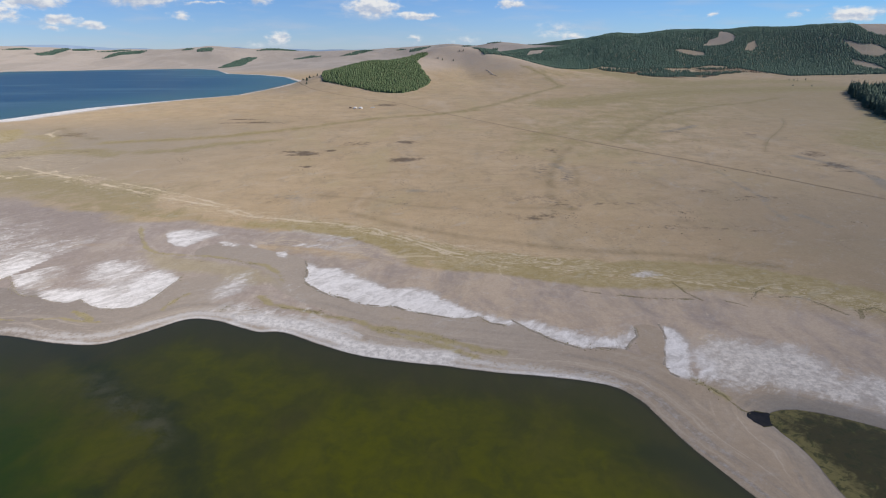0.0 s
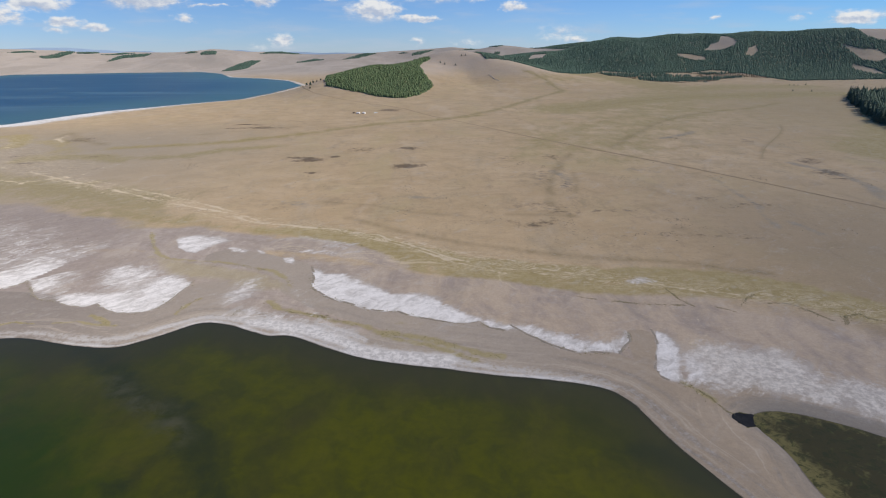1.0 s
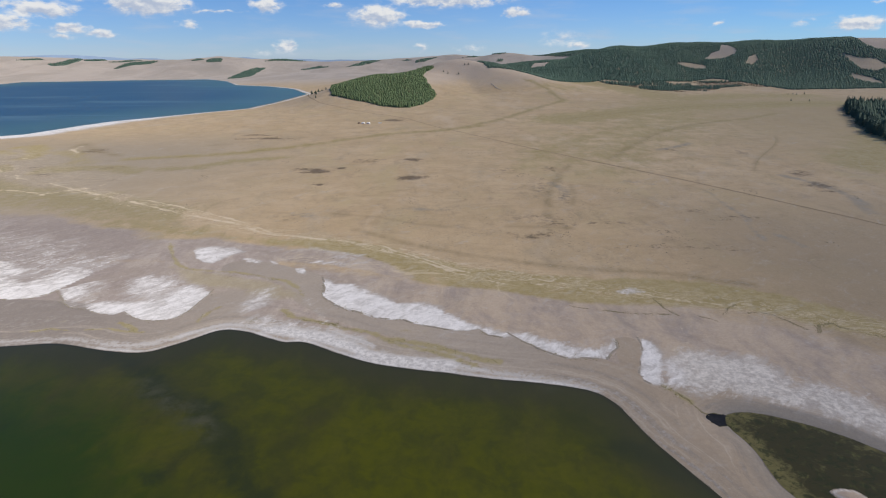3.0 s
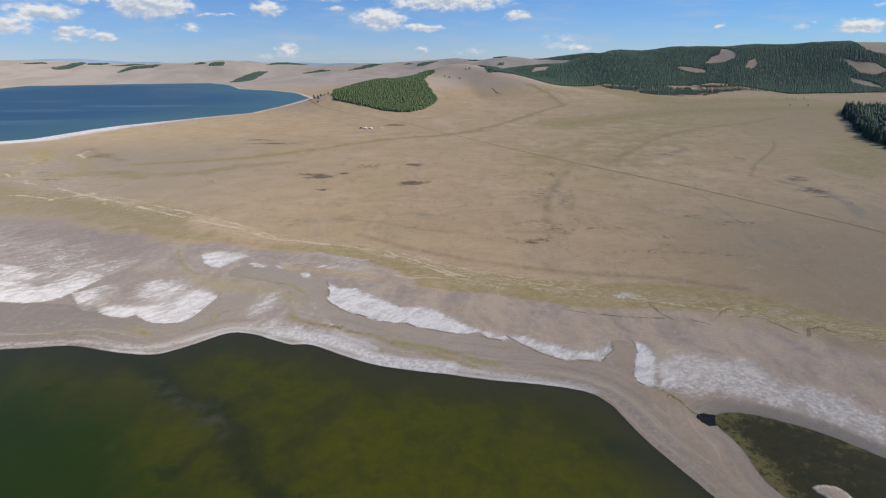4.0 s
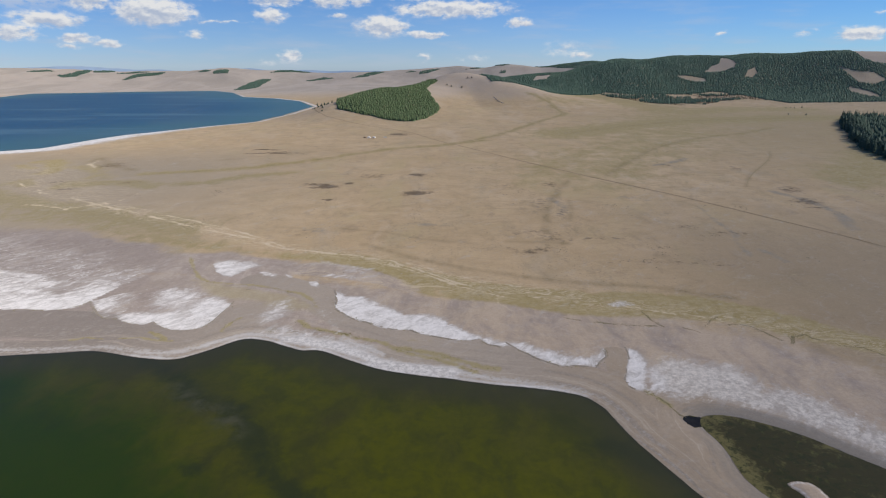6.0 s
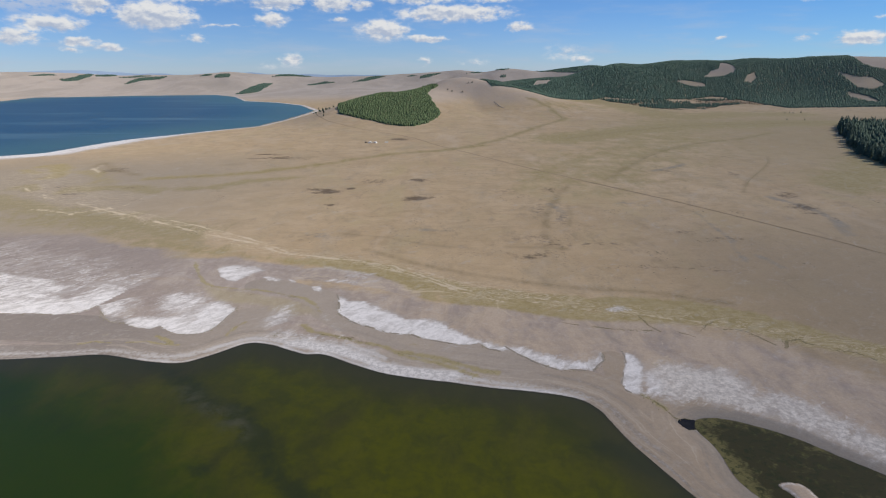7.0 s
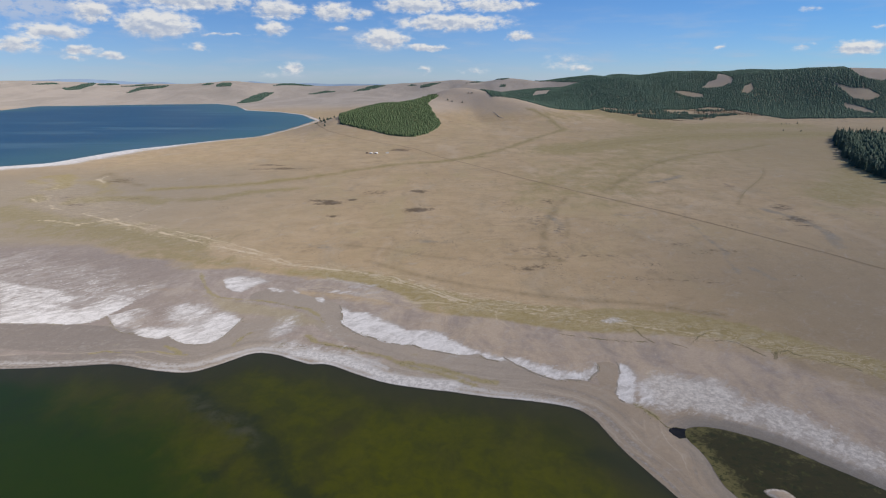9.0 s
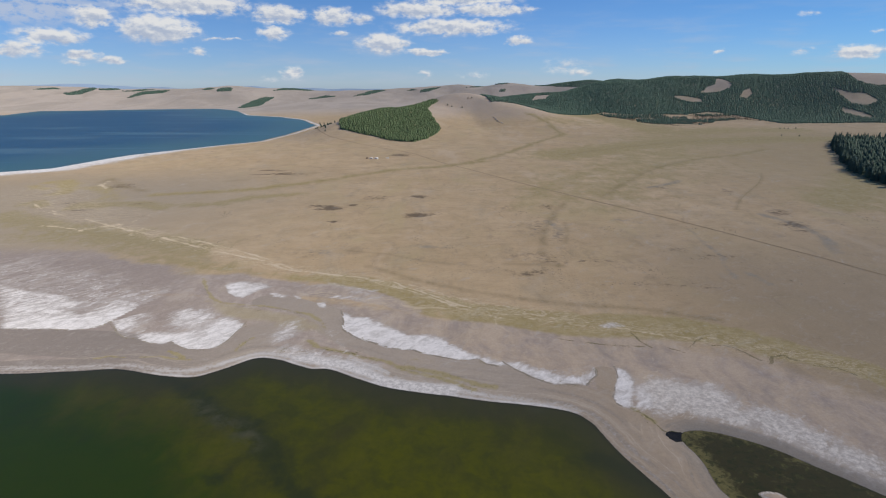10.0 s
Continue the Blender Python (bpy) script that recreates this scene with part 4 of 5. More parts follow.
def sheet(name, radii, turns, keep, level, attrs, mat, closed=True):
    """A sheet on a fan of rings; keep picks its corners, level gives its heights, attrs its masks."""
    rr, aa = np.meshgrid(radii, turns, indexing="ij")
    x, y = CENTRE[0] + rr * np.sin(aa), CENTRE[1] + rr * np.cos(aa)
    use = keep(x, y)
    nr, na = x.shape
    i, j = np.meshgrid(np.arange(nr - 1), np.arange(na if closed else na - 1), indexing="ij")
    k = (j + 1) % na
    quads = np.stack([i * na + j, i * na + k, (i + 1) * na + k, (i + 1) * na + j], -1).reshape(-1, 4)[:, ::-1]
    flat = use.ravel()
    quads = quads[flat[quads].all(1)]
    ids, quads = np.unique(quads, return_inverse=True)
    quads = quads.reshape(-1, 4)
    xs, ys = x.ravel()[ids], y.ravel()[ids]
    co = np.stack([xs, ys, level(xs, ys)], -1)
    me = bpy.data.meshes.new(name)
    me.vertices.add(len(co))
    me.vertices.foreach_set("co", co.ravel().astype(np.float32))
    me.loops.add(quads.size)
    me.loops.foreach_set("vertex_index", quads.ravel().astype(np.int32))
    me.polygons.add(len(quads))
    me.polygons.foreach_set("loop_start", np.arange(0, quads.size, 4, dtype=np.int32))
    me.polygons.foreach_set("use_smooth", np.ones(len(quads), bool))
    me.update(calc_edges=True)
    for key, values in attrs(xs, ys).items():
        me.attributes.new(key, "FLOAT", "POINT").data.foreach_set("value", values.astype(np.float32))
    me.materials.append(mat)
    return new(name, me)


def ground_masks(x, y):
    wx, wy = x + 9 * (grain(x, y, 40, 21) - 0.5), y + 9 * (grain(x, y, 40, 22) - 0.5)
    px, py = warp(wx, wy, 5.0, 17.0)
    damp = np.zeros(len(x))
    for cx, cy, a, b, s in DAMP + DAMP_B + DAMP_C:
        damp = np.maximum(damp, s * np.exp(-(((px - cx) / (1.3 * a)) ** 2) - ((py - cy) / (1.2 * b)) ** 2))
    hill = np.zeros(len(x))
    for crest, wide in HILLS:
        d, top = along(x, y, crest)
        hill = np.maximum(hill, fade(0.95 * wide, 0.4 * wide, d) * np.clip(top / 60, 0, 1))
    # past 2.2 km all land takes the pale slope tone, lightened for haze
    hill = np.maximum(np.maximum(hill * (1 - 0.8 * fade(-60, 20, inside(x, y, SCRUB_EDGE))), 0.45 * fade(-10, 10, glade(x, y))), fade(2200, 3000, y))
    shore = -np.maximum(inside(x, y, LAKE, 60), inside(x, y, POND, 60)) + 1.1 * (grain(x, y, 14, 6, 2) - 0.5)
    isle = inside(x, y, ISLE, 20) + 0.7 * (grain(x, y, 5, 7, 2) - 0.5)
    shore = np.where(isle > 0.5, 26.0, np.where(isle > -4, isle, shore))
    rim = -inside(x, y, FAR_LAKE)
    sx, sy = warp(*warp(x, y), 0.45, 3.0)
    salt = np.maximum(ring_mask(sx, sy, SALT), 1.35 * np.exp(-(((rim - 15 - 12 * fade(-420, -640, x)) / (10 + 14 * grain(x, y, 60, 33) + 16 * fade(-420, -640, x))) ** 2)) * fade(1300, 900, y) * (0.5 + 0.7 * grain(x, y, 26, 34)) + 0.42 * np.exp(-(((rim - 6) / 7) ** 2)) + 0.5 * np.exp(-(((rim - 8) / 9) ** 2)) * fade(-1100, -900, x) * fade(2700, 2400, y))
    salt = np.maximum(salt, 1.0 * np.exp(-(((isle - 0.95) / 0.4) ** 2)))
    west = fade(-50, -190, x)
    depth = inside(wx, wy, SEDGE_BAND, 60) + (5 + 22 * west) * (grain(x, y, 16, 36, 4) - 0.5)
    band_ = np.clip((depth + 6 + 8 * west) / (9 + 26 * west), 0, 1) * (0.75 + 0.35 * grain(x, 3.5 * y, 60, 35)) * (1 - 0.25 * west)
    sedge = np.maximum(np.maximum(stroke(wx, wy, SEDGE), 0.95 * band_), 0.6 * fade(-6, 5, inside(wx, wy, OLIVE, 30)))
    mud = np.maximum(np.clip(stroke(x, y, MUD) * 1.3, 0, 1), fade(-0.5, 0.3, isle))
    mud = mud * (1 - 0.9 * np.clip((depth + 1) / (9 + 30 * west), 0, 1))
    return {"damp": damp, "hill": hill, "shore": shore, "salt": salt, "fringe": np.maximum(stroke(sx, sy, FRINGE) + 0.55 * np.exp(-(((shore - 1.0) / 0.8) ** 2)) * fade(-170, -140, x) * fade(60, 35, x), 0.22 * fade(12, 2, shore) * fade(110, 60, x)), "olive": fade(-8, 8, inside(wx, wy, OLIVE, 30)), "sedge": sedge, "sage": stroke(wx, wy, SAGE), "turf": stroke(sx, sy, TURF), "scarp": stroke(sx, sy, SCARP), "beach": np.maximum(band(x, y, BEACH), fade(26, 16, shore) * fade(-60, 0, x) + 0.9 * fade(16, 9, shore)),
            "mud": mud, "pale": stroke(x, y, PALE), "strand": stroke(*warp(sx, sy, 2.2, 22.0), STRANDS), "track": stroke(x, y, TRAILS)}


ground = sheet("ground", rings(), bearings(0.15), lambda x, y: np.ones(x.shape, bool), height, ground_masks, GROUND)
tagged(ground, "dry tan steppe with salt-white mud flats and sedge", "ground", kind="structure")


def offshore(ring):
    return lambda x, y: {"offshore": inside(x, y, ring)}


CHANNEL = [([(-135.2, 173.4), (-120.1, 165), (-110.2, 154.7), (-97.4, 145.3), (-85.6, 137.8), (-77.6, 128.7), (-72.4, 120.1), (-64.8, 111), (-56.9, 106.3), (-49.9, 97.8), (-44.2, 92.1)], 8, 0.85), ([(-78.1, 118.5), (-80.4, 112.9), (-80.5, 106.2), (-85.4, 104.1)], 3.5, 0.8), ([(53.4, 117.8), (59.7, 117), (63.9, 112.5), (70, 104.4), (74.7, 95)], 6.5, 0.9),
           ([(-190, 150), (-165, 140), (-150, 128)], 12, 0.5)]
SILT = [([(-112.8, 153.5), (-102.8, 147.6), (-93, 140.2), (-84.6, 132.6), (-78.6, 123)], 4.5, 1.1), ([(36.6, 153.4), (39.2, 150.2)], 2.0, 1.2), ([(-104, 194), (-98, 191)], 2, 0.7), ([(-4, 163), (4, 161)], 1.0, 0.8)]
GLOOM = [([(-320, 140), (-220, 118), (-145, 92), (-112, 55), (-105, 20)], 55, 1.1), ([(-420, 168), (-300, 158), (-230, 150), (-190, 140)], 34, 0.9)]
BLOOM = [([(-150, 100), (-60, 90), (40, 85)], 60, 0.45), ([(-70, 140), (0, 130), (50, 118)], 32, 0.3)]


def lake_masks(x, y):
    cx, cy = warp(*warp(x, y, 5.0, 24.0), 2.0, 8.0)
    return {"offshore": inside(x, y, LAKE), "channel": stroke(cx, cy, CHANNEL), "silt": stroke(cx, cy, SILT), "bloom": stroke(x, y, BLOOM), "gloom": stroke(x, y, GLOOM)}


water_turns = np.radians(np.arange(0, 360, 0.75))
water_rings = np.concatenate([[0.05], np.arange(3, 90, 6.0), np.arange(90, 330, 1.6), np.arange(330, 900, 14.0)])
lake = sheet("lake_water", water_rings, water_turns, lambda x, y: inside(x, y, LAKE) > -6, lambda x, y: np.zeros(len(x)), lake_masks, GREEN_WATER)
tagged(lake, "shallow murky green lake water with algae", "lake", kind="structure")
pond = sheet("pond_water", water_rings, water_turns, lambda x, y: inside(x, y, POND) > -5, lambda x, y: np.zeros(len(x)), offshore(POND), POND_WATER)
tagged(pond, "dark weedy pond behind a sand bar", "pond", kind="structure")
bm = bmesh.new()
rim_ = [Vector((90 + 0.9 * (x - 90), 132 + 0.85 * (y - 132), 0.03)) for x, y in POOL]
edge_ = []
for k, p in enumerate(rim_):
    q = rim_[(k + 1) % len(rim_)]
    for s in range(5):
        v = p.lerp(q, s / 5)
        edge_.append(v + 1.3 * Vector((noise.noise(v * 0.45), noise.noise(v * 0.45 + Vector((9, 0, 0))), 0)))
bm.faces.new([bm.verts.new(v) for v in edge_])
pool_mesh = bpy.data.meshes.new("pool_water")
bm.to_mesh(pool_mesh)
bm.free()
pool_mesh.materials.append(DEEP_WATER)
pool = new("pool_water", pool_mesh)
tagged(pool, "small deep blue-black pool beside the pond", "pool", kind="structure")
far_lake = sheet("far_lake_water", np.arange(700, 3700, 12.0), np.radians(np.arange(-80, 10, 0.5)), lambda x, y: inside(x, y, FAR_LAKE) > -60, lambda x, y: np.full(len(x), FAR_LEVEL), offshore(FAR_LAKE), BLUE_WATER, closed=False)
tagged(far_lake, "deep blue lake water ruffled by wind", "lake", kind="structure")

# ---------------------------------------------------------------- woods


def fir(rng, tiers, sides):
    """A ragged conifer 1 m tall: corners and triangles of the tiers of its crown."""
    co, tri = [], []
    for k in range(tiers):
        lo, hi = 0.14 + 0.62 * k / tiers, 0.14 + 0.62 * k / tiers + 0.86 / tiers * 1.25
        hi = 1.0 if k == tiers - 1 else min(hi + 0.1, 0.97)
        wide = 0.21 * (1 - 0.72 * k / tiers)
        base = len(co)
        lean = rng.uniform(-0.02, 0.02, 2)
        co.append((lean[0], lean[1], hi))
        for s in range(sides):
            a = 2 * math.pi * (s + rng.uniform(-0.3, 0.3)) / sides
            q = wide * rng.uniform(0.65, 1.25)
            co.append((q * math.cos(a), q * math.sin(a), lo + rng.uniform(-0.05, 0.06)))
        for s in range(sides):
            tri.append((base, base + 1 + s, base + 1 + (s + 1) % sides))
    return np.array(co), np.array(tri)


def wood(name, places, tall, mat, label, tiers=3, sides=6, seed=1, spread=1.0, sink=0.1):
    """Many conifers joined into one mesh."""
    rng = np.random.default_rng(seed)
    shapes = [fir(rng, tiers, sides) for _ in range(6)]
    cos, tris, base = [], [], 0
    z = height(places[:, 0], places[:, 1])
    pick = rng.integers(0, 6, len(places))
    for s, (co, tri) in enumerate(shapes):
        at = np.nonzero(pick == s)[0]
        if not len(at):
            continue
        size = tall * rng.uniform(0.62, 1.18, len(at))
        turn = rng.uniform(0, 6.283, len(at))
        fat = spread * rng.uniform(0.85, 1.25, len(at))
        c, sn = np.cos(turn)[:, None], np.sin(turn)[:, None]
        px = (co[None, :, 0] * c - co[None, :, 1] * sn) * (size * fat)[:, None] + places[at, 0][:, None]
        py = (co[None, :, 0] * sn + co[None, :, 1] * c) * (size * fat)[:, None] + places[at, 1][:, None]
        pz = co[None, :, 2] * size[:, None] + z[at][:, None] - sink * size[:, None]
        cos.append(np.stack([px, py, pz], -1).reshape(-1, 3))
        tris.append((tri[None] + (np.arange(len(at)) * len(co))[:, None, None]).reshape(-1, 3) + base)
        base += len(at) * len(co)
    co, tri = np.concatenate(cos), np.concatenate(tris)
    me = bpy.data.meshes.new(name)
    me.vertices.add(len(co))
    me.vertices.foreach_set("co", co.ravel().astype(np.float32))
    me.loops.add(tri.size)
    me.loops.foreach_set("vertex_index", tri.ravel().astype(np.int32))
    me.polygons.add(len(tri))
    me.polygons.foreach_set("loop_start", np.arange(0, tri.size, 3, dtype=np.int32))
    me.polygons.foreach_set("use_smooth", np.ones(len(tri), bool))
    me.update(calc_edges=True)
    me.materials.append(mat)
    return tagged(new(name, me), label, "forest", kind="stuff")


def scatter(ring, gap, seed, keep=None):
    """Uneven places, about gap metres apart, inside an outline."""
    rng = np.random.default_rng(seed)
    xs, ys = [p[0] for p in ring], [p[1] for p in ring]
    gx, gy = np.meshgrid(np.arange(min(xs), max(xs), gap), np.arange(min(ys), max(ys), gap))
    x, y = (g.ravel() + rng.uniform(-0.55, 0.55, g.size) * gap for g in (gx, gy))
    inner = inside(x, y, ring) + 0.9 * gap * (grain(x, y, 50, 31) - 0.5) * 4
    use = inner > 0
    if keep is not None:
        use &= keep(x, y)
    return np.stack([x[use], y[use]], -1)


# the dark edge of the near wood, tree by tree; the rest of it is stuff
near_edge = scatter(WOOD_EDGE, 6.4, 5)
edge_depth = inside(near_edge[:, 0], near_edge[:, 1], WOOD_EDGE)
toward = (near_edge[:, 0] < 0.80 * (near_edge[:, 1] + 60)) & (near_edge[:, 1] > 600)
rank = np.argsort(np.where(toward, edge_depth, 1e6))
seen_part = np.zeros(len(near_edge), bool)
seen_part[rank[:290]] = True
single_places = near_edge[seen_part]
wood("edge_wood", near_edge[~seen_part], 17, NEEDLES_EDGE, "dense dark conifer wood behind its outer trees", tiers=4, sides=7, seed=6, spread=1.35, sink=0.15)
wood("mid_wood", scatter(WOOD_MID, 3.7, 2), 9.0, NEEDLES, "dense green larch wood on the low hill", tiers=3, sides=6, seed=2, spread=1.55, sink=0.2)
wood("hill_wood", scatter(WOOD_RIGHT, 4.0, 3, lambda x, y: (glade(x, y) < 0) & ((y > 1500) | (x < 1300))), 7.6, NEEDLES_FAR, "dark green conifer forest covering the broad hill", tiers=2, sides=6, seed=3, spread=1.75, sink=0.26)
wood("scrub_wood", scatter(SCRUB_EDGE, 6.0, 8, lambda x, y: grain(x, y, 60, 41) > 0.46), 7.5, NEEDLES_FAR, "sparse young conifers along the forest edge", seed=8, spread=1.4)
STRIPS = []
STRIPS.append([(-2344, 3396), (-2291, 3360), (-2269, 3452), (-2285, 3593), (-2336, 3725), (-2370, 3722), (-2338, 3537)])
STRIPS.append([(-2010, 3476), (-1988, 3505), (-1973, 3600), (-1920, 3672), (-1890, 3699), (-1888, 3791), (-1973, 3781), (-2040, 3730), (-2025, 3597)])
STRIPS.append([(-2507, 3363), (-2470, 3405), (-2428, 3502), (-2476, 3514), (-2498, 3447)])
STRIPS.append([(-1552, 3744), (-1458, 3753), (-1520, 3931), (-1571, 3904), (-1577, 3819)])
STRIPS.append([(-1681, 3796), (-1625, 3798), (-1588, 3839), (-1657, 3878)])
STRIPS.append([(-1147, 3015), (-1106, 3046), (-1087, 3171), (-1143, 3466), (-1162, 3712), (-1206, 3668), (-1230, 3500), (-1211, 3298)])
STRIPS.append([(-1240, 3956), (-1168, 4031), (-1068, 4102), (-1028, 4235), (-1098, 4221), (-1219, 4070)])
STRIPS.append([(-937, 3720), (-866, 3731), (-767, 3793), (-850, 3829)])
STRIPS.append([(-652, 3774), (-585, 3824), (-523, 3926), (-465, 4034), (-543, 4087), (-597, 3905)])
STRIPS.append([(-221, 3890), (-156, 3889), (-101, 3973), (-71, 4027), (-141, 3998), (-208, 3945)])
STRIPS.append([(72, 3936), (170, 3985), (252, 4054), (192, 4028)])
STRIPS.append([(291, 4056), (365, 4003), (425, 4017), (368, 4038)])
STRIPS.append([(324, 3828), (363, 3837), (370, 3882), (336, 3882)])
STRIPS.append([(-314, 3965), (-237, 3975), (-279, 4016)])
STRIPS.append([(-2279, 3641), (-2217, 3689), (-2202, 3758), (-2276, 3823), (-2308, 3720)])
STRIPS.append([(-2150, 3696), (-2100, 3739), (-2012, 3837), (-2088, 3822)])
STRIPS.append([(590, 4040), (700, 4060), (850, 4060), (1000, 4030), (1150, 3960), (1150, 3760), (900, 3800), (700, 3930)])
for n, ring in enumerate(STRIPS):
    wood("far_wood", scatter(ring, 6.0, 50 + n), 8.5, NEEDLES_FAR, "distant dark strip of forest on a bare hill", tiers=2, sides=5, seed=50 + n, spread=2.0, sink=0.2)


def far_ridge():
    """Mountains on the horizon; the blue of haze is put into their colour."""
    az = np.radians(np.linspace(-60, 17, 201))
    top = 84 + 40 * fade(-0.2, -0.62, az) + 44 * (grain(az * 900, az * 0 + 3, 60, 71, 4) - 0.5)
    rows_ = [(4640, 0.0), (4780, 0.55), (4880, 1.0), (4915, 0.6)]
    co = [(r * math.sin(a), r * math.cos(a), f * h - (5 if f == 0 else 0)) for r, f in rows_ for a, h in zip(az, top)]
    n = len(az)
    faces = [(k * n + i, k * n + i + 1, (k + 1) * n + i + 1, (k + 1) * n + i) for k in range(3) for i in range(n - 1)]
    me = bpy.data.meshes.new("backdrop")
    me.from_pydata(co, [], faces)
    me.materials.append(plain_material("haze_blue_mountain", (0.34, 0.43, 0.54), (0.28, 0.37, 0.48), 0.004, 0.95))
    tagged(new("backdrop", me), "mountain range on the far horizon, coloured blue for haze", "mountains", kind="structure")


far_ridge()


def part(name, bm, mat, parent, label=""):
    """Links a bmesh as one mesh under a thing or a part."""
    me = bpy.data.meshes.new(name)
    bm.to_mesh(me)
    bm.free()
    me.materials.append(mat)
    ob = new(name, me)
    ob.parent = parent
    return tagged(ob, label)


def empty(name, m, label, category, group=""):
    ob = new(name)
    ob.matrix_world = m
    return tagged(ob, label, category, group)


def tube(bm, rings_, sides=8, cap=True, wobble=0.0, rng=None):
    """A turned body: rings of (radius, height)."""
    loops = []
    for r, z in rings_:
        loops.append([bm.verts.new((r * (1 + (rng.uniform(-wobble, wobble) if rng else 0)) * math.cos(2 * math.pi * s / sides), r * math.sin(2 * math.pi * s / sides), z)) for s in range(sides)])
    for lo, hi in zip(loops[:-1], loops[1:]):
        for s in range(sides):
            bm.faces.new((lo[s], lo[(s + 1) % sides], hi[(s + 1) % sides], hi[s]))
    if cap:
        bm.faces.new(loops[-1])
        bm.faces.new(loops[0][::-1])
    return bm


def block(bm, sx, sy, sz, m=Matrix(), bevel=0.0):
    got = bmesh.ops.create_cube(bm, size=1.0, matrix=m @ Matrix.Diagonal((sx, sy, sz, 1)))
    if bevel:
        edges = list({e for v in got["verts"] for e in v.link_edges})
        bmesh.ops.bevel(bm, geom=edges, offset=bevel, segments=1, affect="EDGES")
    return bm


def larch(seed, tall):
    """A conifer: a tapered trunk and a ragged crown of drooping sprays."""
    rng = random.Random(seed)
    tree = empty("larch_tree", Matrix(), "tall dark green conifer at the edge of a wood", "tree", "trees of the near wood")
    trunk = tube(bmesh.new(), [(0.26, -0.6), (0.22, 0.15 * tall), (0.13, 0.55 * tall), (0.03, 0.96 * tall)], 6)
    part("trunk", trunk, BARK, tree)
    bm = bmesh.new()
    levels = 9
    for k in range(levels):
        f = k / (levels - 1)
        z, reach = tall * (0.12 + 0.84 * f), tall * 0.27 * (1 - f) ** 0.75 + 0.3
        count = 8 if k < 6 else 6
        for s in range(count):
            a = 2 * math.pi * (s + rng.uniform(-0.35, 0.35)) / count + k * 0.7
            q, drop = reach * rng.uniform(0.6, 1.25), rng.uniform(0.1, 0.35)
            c, sn, half = math.cos(a), math.sin(a), rng.uniform(0.26, 0.42) * reach + 0.2
            tip = bm.verts.new((q * c, q * sn, z - drop * q))
            left = bm.verts.new((0.55 * q * c - half * sn, 0.55 * q * sn + half * c, z - 0.3 * drop * q - 0.1 * half))
            right = bm.verts.new((0.55 * q * c + half * sn, 0.55 * q * sn - half * c, z - 0.3 * drop * q - 0.1 * half))
            top = bm.verts.new((0, 0, z + 0.11 * tall * (1 - 0.5 * f)))
            bm.faces.new((top, left, tip))
            bm.faces.new((top, tip, right))
    part("crown", bm, NEEDLES_EDGE, tree)
    return tree


def stand(x, y, sink=0.0):
    return Vector((x, y, float(height(np.array([x]), np.array([y]))[0]) - sink))


tree_kinds = [larch(70 + k, tall) for k, tall in enumerate((19.0, 17.0, 21.0, 15.0))]
tree_rng = random.Random(7)
for k, tree in enumerate(tree_kinds):
    x, y = single_places[k]
    tree.matrix_basis = Matrix.Translation(stand(x, y))
for x, y in single_places[4:]:
    m = Matrix.Translation(stand(x, y)) @ pose(0, 0, 0, 0, 0, tree_rng.uniform(0, 360))
    grown = copy_thing(tree_kinds[tree_rng.randrange(4)], m)
    grown.scale = [tree_rng.uniform(0.75, 1.1)] * 3
# lone trees on the slopes, by the forest and at the far lake's tip
LONE = [(774, 1274), (804, 1256), (871, 1454), (883, 1454), (890, 1450), (917, 1462), (425, 1870), (349, 1830), (-11, 1695), (2, 1683), (33, 1677), (64, 1737), (52, 1737), (-26, 1350), (-130, 1160), (-122, 1165)]
GROVE = [(-458, 1682), (-475, 1777), (-468, 1798), (-462, 1850), (-445, 1800), (-440, 1840), (-427, 1845), (-300, 1285), (-310, 1335), (-450, 1833), (-420, 1760), (-405, 1740), (-398, 1790), (-380, 1700), (-370, 1660), (-352, 1600), (-340, 1560), (-365, 1720)]
GROVE += [tuple(p) for p in scatter([(-478, 1720), (-405, 1640), (-325, 1500), (-296, 1400), (-318, 1378), (-400, 1590)], 18, 77)][:60]
for spots, words, size in ((LONE, "lone conifer on open dry grassland", 0.3), (GROVE, "small conifer of a loose lakeside grove", 0.36)):
    for x, y in spots:
        if stand(x, y).z < FAR_LEVEL + 0.4:
            continue
        lone = copy_thing(tree_kinds[tree_rng.randrange(4)], Matrix.Translation(stand(x, y)) @ pose(0, 0, 0, 0, 0, tree_rng.uniform(0, 360)))
        grow = size * tree_rng.uniform(0.8, 1.15)
        lone.scale = (1.9 * grow, 1.9 * grow, grow)
        tagged(lone, words, "tree", "scattered trees")

# ---------------------------------------------------------------- dirt track, banks, scrub


